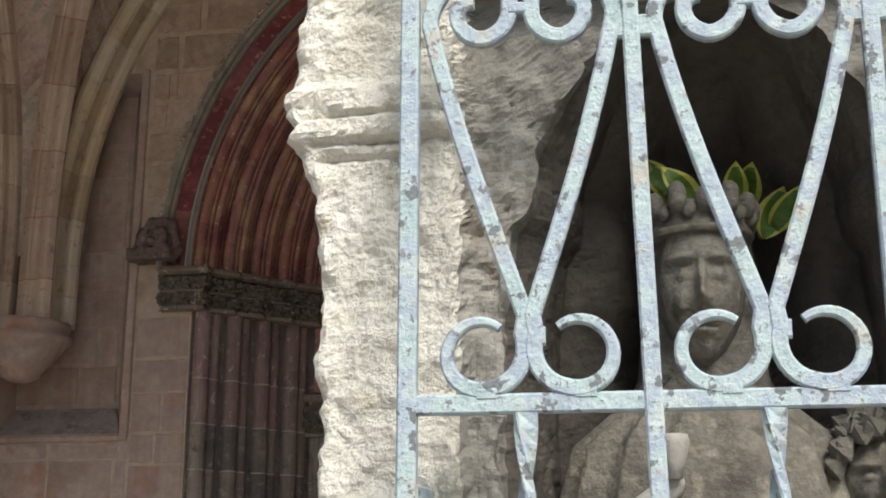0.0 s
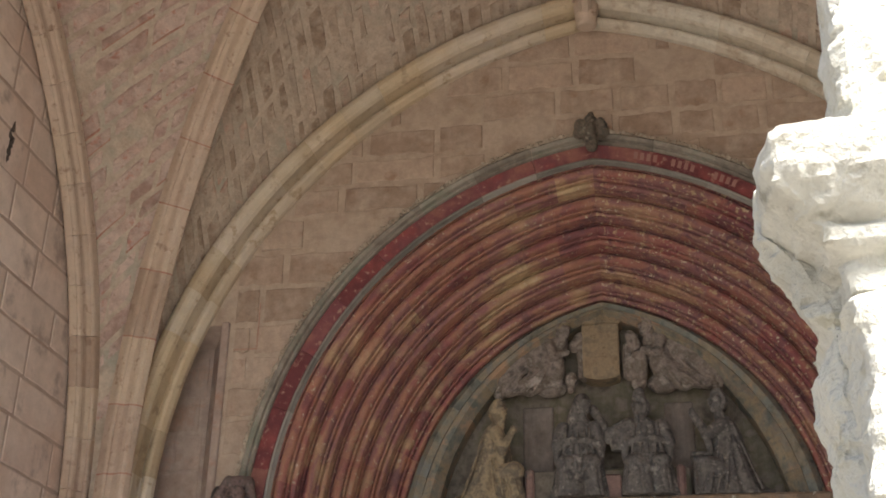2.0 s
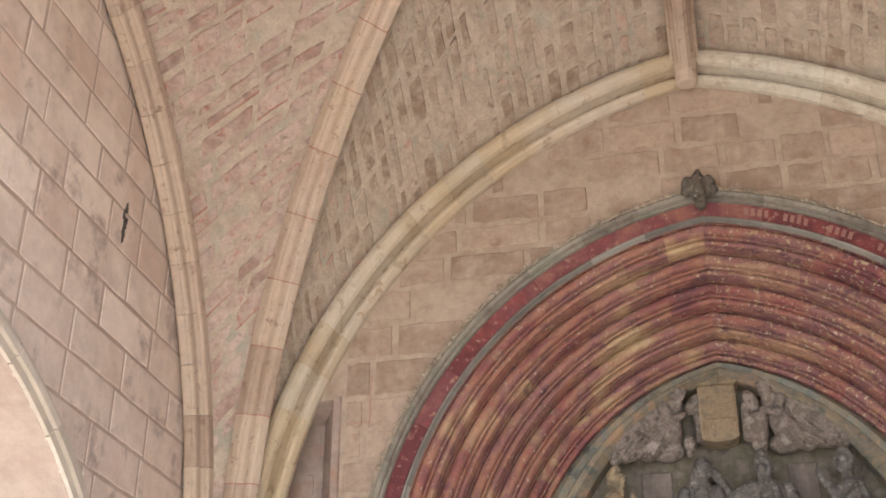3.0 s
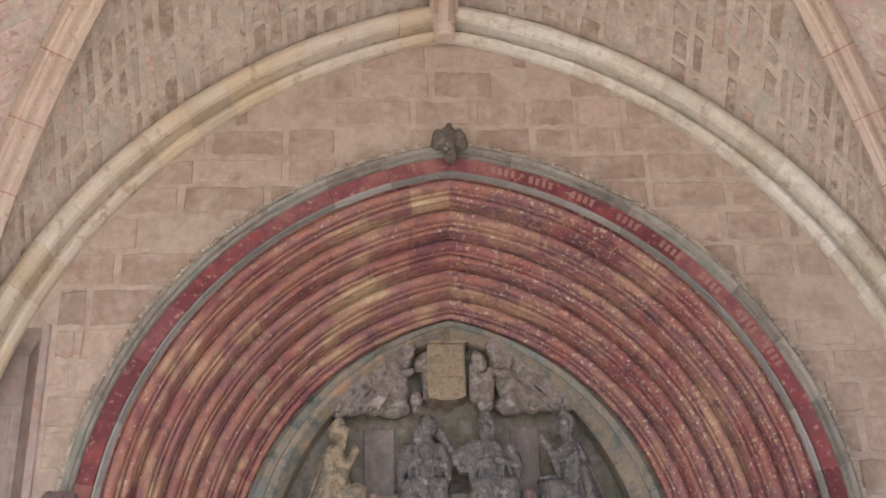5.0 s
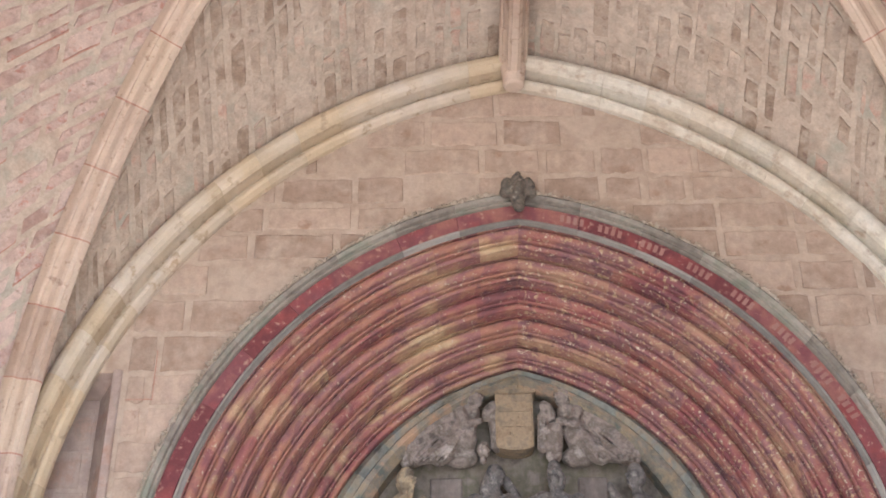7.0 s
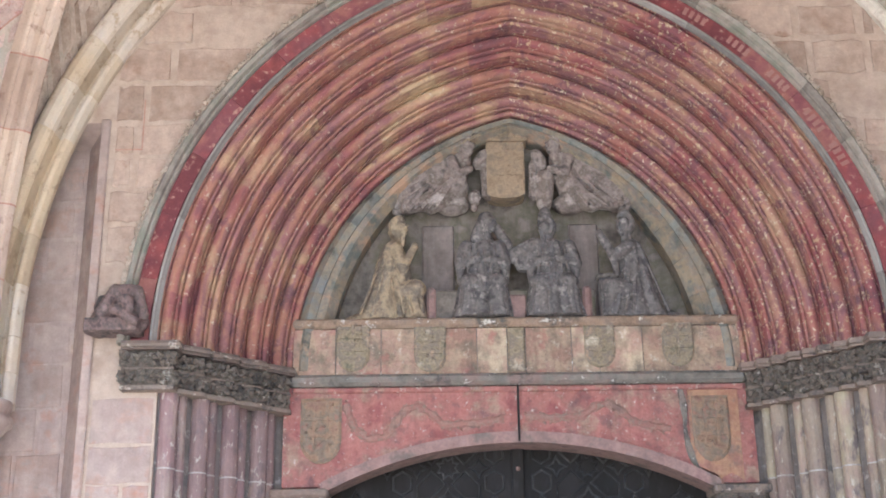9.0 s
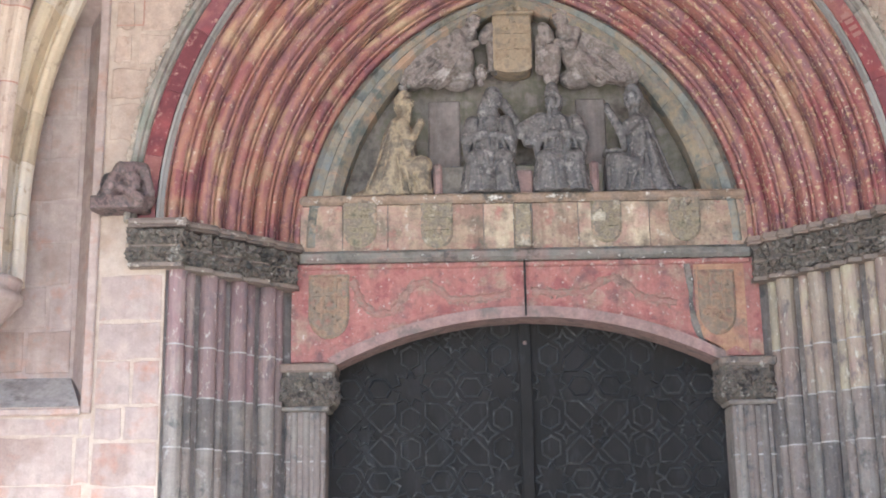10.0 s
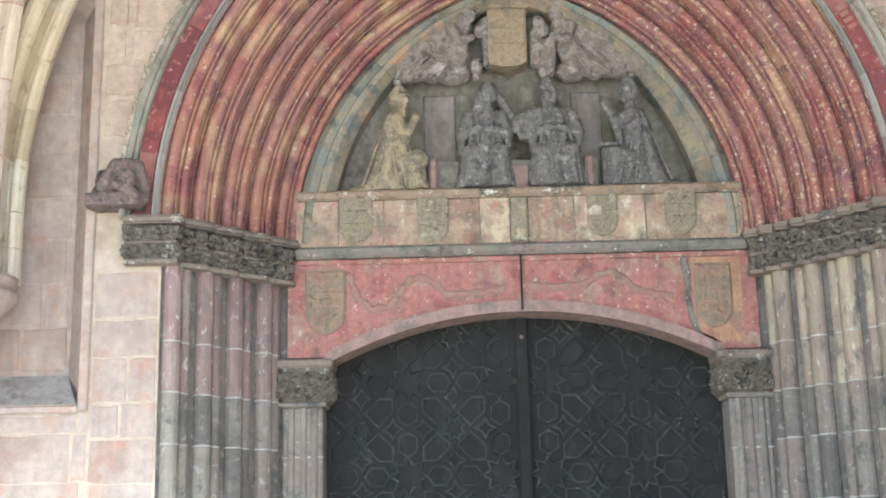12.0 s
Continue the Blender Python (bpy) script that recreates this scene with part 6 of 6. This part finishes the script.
POSTS = [0.832, 1.083, 1.332, 1.58]
G_BOT, G_MID, G_TOP = 1.792, 2.300, 2.404
for nm, zz, hh in (("rail", G_BOT, 0.021), ("rail", G_MID, 0.020), ("rail", G_TOP, 0.020)):
    bar(nm, [(POSTS[0], zz), (POSTS[-1], zz)], hh, 0.012, G_Y + 0.002)
bar("stile", [(POSTS[0], 0.95), (POSTS[0], 2.425)], 0.021, 0.014)
bar("stile", [(POSTS[-1], 0.95), (POSTS[-1], 2.425)], 0.021, 0.014)
bar("rail", [(POSTS[0], 1.0), (POSTS[-1], 1.0)], 0.021, 0.012, G_Y + 0.002)
for px in POSTS[1:-1]:
    lean = 0.022 if px == POSTS[1] else 0.0
    bar("post", [(px + lean * 1.05, 1.0), (px - lean * 0.25, 2.30)], 0.019, 0.013)
    bar("weld", [(px - 0.026, 2.205), (px + 0.026, 2.205)], 0.026, 0.009)
for i in range(3):
    xm0 = (POSTS[i] + POSTS[i + 1]) / 2
    bar("strut", [(POSTS[i] + 0.12, G_MID), (POSTS[i] + 0.12, G_TOP)], 0.018, 0.011) if i else None
    for s in (1, -1):
        xa = POSTS[i] if s == 1 else POSTS[i + 1]
        ct = (0.081, ((2.239, 2.236), (2.228, 2.226), (2.226, 2.225))[i][0 if s == 1 else 1])
        cb_ = (0.071 if s == -1 else (0.080 if i == 0 else 0.073), 1.845)
        path = []
        for k in range(41):
            a = 125 + (556 - 125) * k / 40
            r = table([(125, 0.014), (180, 0.026), (270, 0.037), (360, 0.032), (450, 0.041), (520, 0.051), (556, 0.061)], a)
            path.append((ct[0] + r * math.cos(math.radians(a)), ct[1] + r * math.sin(math.radians(a))))
        for k in range(1, 9):
            u = k / 8
            path.append((0.0235 + (cb_[0] + 0.0225) * u - 0.007 * math.sin(math.pi * u) * (1 - 0.5 * u), ct[1] - 0.024 + (1.885 - ct[1] + 0.024) * u))
        for k in range(29):
            a = 24 - 330 * k / 28
            r = 0.047 - 0.008 * min(1, k / 8) - 0.006 * max(0, (k - 14) / 14)
            path.append((cb_[0] + r * math.cos(math.radians(a)), cb_[1] + r * math.sin(math.radians(a))))
        bar("scroll", [(xa + s * x, z) for x, z in path], 0.0185, 0.011, G_Y + 0.0005 * s, 0.45)
    bar("weld", [(xm0 - 0.003, 1.862), (xm0 + 0.022, 1.862)], 0.020, 0.009)
    bar("weld", [(xm0 - 0.012, ct[1]), (xm0 + 0.012, ct[1])], 0.014, 0.0125)
    bar("weld", [(xm0 - 0.050, 1.802), (xm0 - 0.030, 1.802)], 0.014, 0.011)
    bar("weld", [(xm0 + 0.052, 1.802), (xm0 + 0.074, 1.802)], 0.014, 0.011)
    loops = []
    for k in range(49):
        zz = G_BOT - 0.01 - 0.78 * k / 48
        a = 0.3 + k * 0.34
        loops.append([(xm0 + u * math.cos(a) - w_ * math.sin(a), G_Y + u * math.sin(a) + w_ * math.cos(a), zz) for u, w_ in ((0.012, 0.0045), (0.010, 0.006), (-0.010, 0.006), (-0.012, 0.0045), (-0.012, -0.0045), (-0.010, -0.006), (0.010, -0.006), (0.012, -0.0045))])
    v, f = sweep(loops)
    add("twisted_bar", v, f, M_IRON, grille)
# lugs that tie the grille to the stone
for zz in (2.415, 1.70, 1.1):
    for px in (POSTS[0], POSTS[-1]):
        lb = bmesh.new()
        box(lb, (px - 0.012, G_Y, zz - 0.012), (px + 0.012, -7.79, zz + 0.012), 0.003)
        part("lug", lb, M_IRON, grille)

# ---- statues in the niche ----
def head_mesh(bm, c, rx, ry, rz, features=True):
    rows_, cols_ = 84, 96
    grid = []
    for i in range(rows_ + 1):
        th = math.pi * i / rows_
        ring_ = []
        for k in range(cols_):
            ph = 2 * math.pi * k / cols_
            x, y, z = math.sin(th) * math.cos(ph), math.sin(th) * math.sin(ph), math.cos(th)
            jaw = 1.0 - 0.22 * max(0.0, -z) ** 1.5
            p = Vector((x * rx * jaw, y * ry, z * rz))
            if features and y < 0.1:
                g = lambda ax, az, sx_, sz_: math.exp(-((p.x - ax * rx) / (sx_ * rx)) ** 2 - ((p.z - az * rz) / (sz_ * rz)) ** 2)
                f = 0.50 * g(0, -0.10, 0.085, 0.22) + 0.26 * g(0, -0.27, 0.16, 0.07)
                f -= 0.24 * (g(-0.40, 0.09, 0.24, 0.10) + g(0.40, 0.09, 0.24, 0.10))
                f += 0.27 * (g(-0.40, 0.06, 0.15, 0.05) + g(0.40, 0.06, 0.15, 0.05)) + 0.12 * (g(-0.40, 0.125, 0.20, 0.018) + g(0.40, 0.125, 0.20, 0.018)) + 0.12 * (g(-0.40, -0.005, 0.18, 0.018) + g(0.40, -0.005, 0.18, 0.018))
                f += 0.19 * (g(-0.42, 0.23, 0.30, 0.035) + g(0.42, 0.23, 0.30, 0.035)) + 0.10 * (g(-0.5, -0.3, 0.2, 0.16) + g(0.5, -0.3, 0.2, 0.16))
                f += 0.21 * g(0, -0.50, 0.26, 0.045) + 0.21 * g(0, -0.62, 0.22, 0.05) - 0.14 * g(0, -0.56, 0.30, 0.025) - 0.08 * g(0, -0.40, 0.2, 0.04)
                f += 0.10 * g(0, -0.83, 0.25, 0.12)
                p.y -= 1.1 * f * rx
            ring_.append(bm.verts.new(Vector(c) + p))
        grid.append(ring_)
    for i in range(rows_):
        for k in range(cols_):
            q = [grid[i][k], grid[i][(k + 1) % cols_], grid[i + 1][(k + 1) % cols_], grid[i + 1][k]]
            bm.faces.new(q)


def tube(bm, sections, n=48, folds=0, depth=0.0, closed=True):
    """A body from sections (z, cx, cy, rx, ry)."""
    rings = []
    for z, cx, cy, rx, ry in sections:
        rings.append([bm.verts.new((cx + rx * (1 + depth * math.sin(folds * a)) * math.cos(a), cy + ry * (1 + depth * math.sin(folds * a + 1)) * math.sin(a), z)) for a in [2 * math.pi * k / n for k in range(n)]])
    for i in range(len(rings) - 1):
        for k in range(n):
            bm.faces.new((rings[i][k], rings[i][(k + 1) % n], rings[i + 1][(k + 1) % n], rings[i + 1][k]))
    if closed:
        bm.faces.new(rings[0])
        bm.faces.new(rings[-1])


S_Y = -7.665
sb = bmesh.new()
head_mesh(sb, (1.148, S_Y, 1.965), 0.055, 0.074, 0.104)
# veil behind the face, body with folds
tube(sb, [(1.80, 1.148, S_Y + 0.045, 0.105, 0.07), (1.86, 1.148, S_Y + 0.045, 0.080, 0.065), (1.93, 1.148, S_Y + 0.045, 0.073, 0.065), (2.00, 1.148, S_Y + 0.045, 0.070, 0.07), (2.05, 1.148, S_Y + 0.04, 0.066, 0.075), (2.062, 1.148, S_Y + 0.03, 0.042, 0.055)], 48, 9, 0.03)
tube(sb, [(1.10, 1.148, S_Y + 0.05, 0.20, 0.13), (1.55, 1.148, S_Y + 0.05, 0.185, 0.12), (1.70, 1.148, S_Y + 0.04, 0.175, 0.115), (1.775, 1.148, S_Y + 0.04, 0.155, 0.10), (1.815, 1.148, S_Y + 0.04, 0.11, 0.08), (1.87, 1.148, S_Y + 0.03, 0.042, 0.045)], 96, 14, 0.07)
# crown: band, rim and knobs
tube(sb, [(2.022, 1.148, S_Y + 0.005, 0.065, 0.076), (2.029, 1.148, S_Y + 0.005, 0.070, 0.081), (2.038, 1.148, S_Y + 0.005, 0.065, 0.076), (2.060, 1.148, S_Y + 0.005, 0.068, 0.079), (2.064, 1.148, S_Y + 0.005, 0.058, 0.066)], 40)
kr = random.Random(2)
for k in range(13):
    a = 2 * math.pi * k / 13
    limb(sb, 1.148 + 0.066 * math.cos(a), 2.055, 0.012, 1.148 + 0.069 * math.cos(a), 2.066 + 0.008 * (k % 2), 0.011, S_Y + 0.005 + 0.077 * math.sin(a))
    limb(sb, 1.148 + 0.068 * math.cos(a + 0.2), 2.044, 0.008, 1.148 + 0.068 * math.cos(a + 0.24), 2.048, 0.007, S_Y + 0.003 + 0.079 * math.sin(a + 0.2))
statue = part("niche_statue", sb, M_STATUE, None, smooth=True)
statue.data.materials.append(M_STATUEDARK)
# crown, veil and all that lies behind the face get the darker stone
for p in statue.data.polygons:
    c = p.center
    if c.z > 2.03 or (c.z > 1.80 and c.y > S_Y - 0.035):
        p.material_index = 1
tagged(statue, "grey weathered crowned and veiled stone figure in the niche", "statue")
C_Y = -7.62
sb = bmesh.new()
head_mesh(sb, (1.344, C_Y - 0.03, 1.728), 0.046, 0.052, 0.066)
tube(sb, [(1.10, 1.34, C_Y + 0.02, 0.10, 0.09), (1.56, 1.34, C_Y, 0.09, 0.08), (1.635, 1.345, C_Y - 0.01, 0.075, 0.065), (1.675, 1.35, C_Y - 0.02, 0.03, 0.035)], 32, 7, 0.05)
kv, kf = [], []
for _ in range(190):
    a, e = kr.uniform(0, 2 * math.pi), kr.uniform(-0.3, 1.5)
    d = Vector((math.cos(a) * math.cos(e), math.sin(a) * math.cos(e), math.sin(e)))
    if d.y < -0.62 and e < 0.62:
        continue
    lump(kv, kf, (1.344 + d.x * 0.06, C_Y - 0.03 + d.y * 0.066, 1.735 + d.z * 0.072), kr.uniform(0.012, 0.020), kr)
kk = [sb.verts.new(p) for p in kv]
for q in kf:
    sb.faces.new([kk[i] for i in q])
child = part("small_statue", sb, M_STATUE, None, smooth=True)
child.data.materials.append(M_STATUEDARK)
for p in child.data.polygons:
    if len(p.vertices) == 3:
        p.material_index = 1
        p.use_smooth = False
tagged(child, "small curly-haired weathered stone figure beside the crowned one", "statue")
M_PALE = mat("pale_stone_chip", [(0.33, 0.318, 0.294), (0.396, 0.384, 0.36)], blotch=20)
vb = bmesh.new()
tube(vb, [(1.725, 1.108, S_Y - 0.10, 0.008, 0.008), (1.745, 1.108, S_Y - 0.10, 0.012, 0.011), (1.765, 1.108, S_Y - 0.10, 0.018, 0.015), (1.775, 1.108, S_Y - 0.10, 0.015, 0.013)], 9, 3, 0.18)
limb(vb, 1.06, 1.68, 0.02, 1.105, 1.72, 0.014, S_Y - 0.08)
tagged(part("stone_cup", vb, M_PALE, None, smooth=True), "small pale broken stone cup held before the figure", "cup")

# ---- leaves stuck behind the crown ----
M_LEAF = mat("green_leaf", [(0.05, 0.11, 0.012), (0.09, 0.17, 0.02)], rough=0.45, blotch=30, contrast=0.15)
M_LEAFEDGE = mat("yellow_leaf_margin", [(0.34, 0.36, 0.05), (0.42, 0.42, 0.09)], rough=0.45, blotch=30, contrast=0.1)
sprig = empty("leaf_sprig", "sprig of yellow-edged green leaves behind the crown", "plant")


def leaf(base, tip, width, bend):
    b, t = Vector(base), Vector(tip)
    d = t - b
    across = d.cross(Vector((0.15, -1, 0.1))).normalized()
    out = across.cross(d).normalized()
    rows_ = []
    n = 9
    for i in range(n + 1):
        s = i / n
        w = width * math.sin(math.pi * min(1, s * 0.98 + 0.02)) ** 0.8 * (1 - 0.35 * s)
        c = b + d * s + out * bend * math.sin(math.pi * s)
        rows_.append([c + across * w * q + out * (abs(q) * 0.35 * w + 0.003 * math.sin(9 * s + q * 2)) for q in (-1, -0.66, -0.3, 0, 0.3, 0.66, 1)])
    vs = [p for r in rows_ for p in r]
    fs = grid_faces(n + 1, 7)
    o = len(vs)
    vs = vs + [p - out * 0.0012 for p in vs]
    fs = fs + [tuple(q + o for q in reversed(f)) for f in fs]
    ob = add("leaf", vs, fs, M_LEAF, sprig, smooth=True)
    ob.data.materials.append(M_LEAFEDGE)
    for p in ob.data.polygons:
        k = p.index % ((n) * 6) if p.index < n * 6 else (p.index - n * 6) % (n * 6)
        if k % 6 in (0, 5) or k // 6 == n - 1:
            p.material_index = 1


LY = -7.60
rg = random.Random(21)
for bx_, bz_, tx_, tz_, n_ in ((1.145, 2.085, 1.092, 2.152, 5), (1.198, 2.072, 1.203, 2.132, 3), (1.232, 2.050, 1.260, 2.110, 3)):
    for k in range(n_):
        dx, dz = rg.uniform(-0.022, 0.022), rg.uniform(-0.026, 0.012)
        leaf((bx_ + dx * 0.5, LY + rg.uniform(-0.01, 0.01), bz_ + rg.uniform(-0.012, 0.006)), (tx_ + dx, LY - rg.uniform(0.0, 0.045), tz_ + dz), rg.uniform(0.017, 0.026), rg.uniform(-0.014, 0.016))
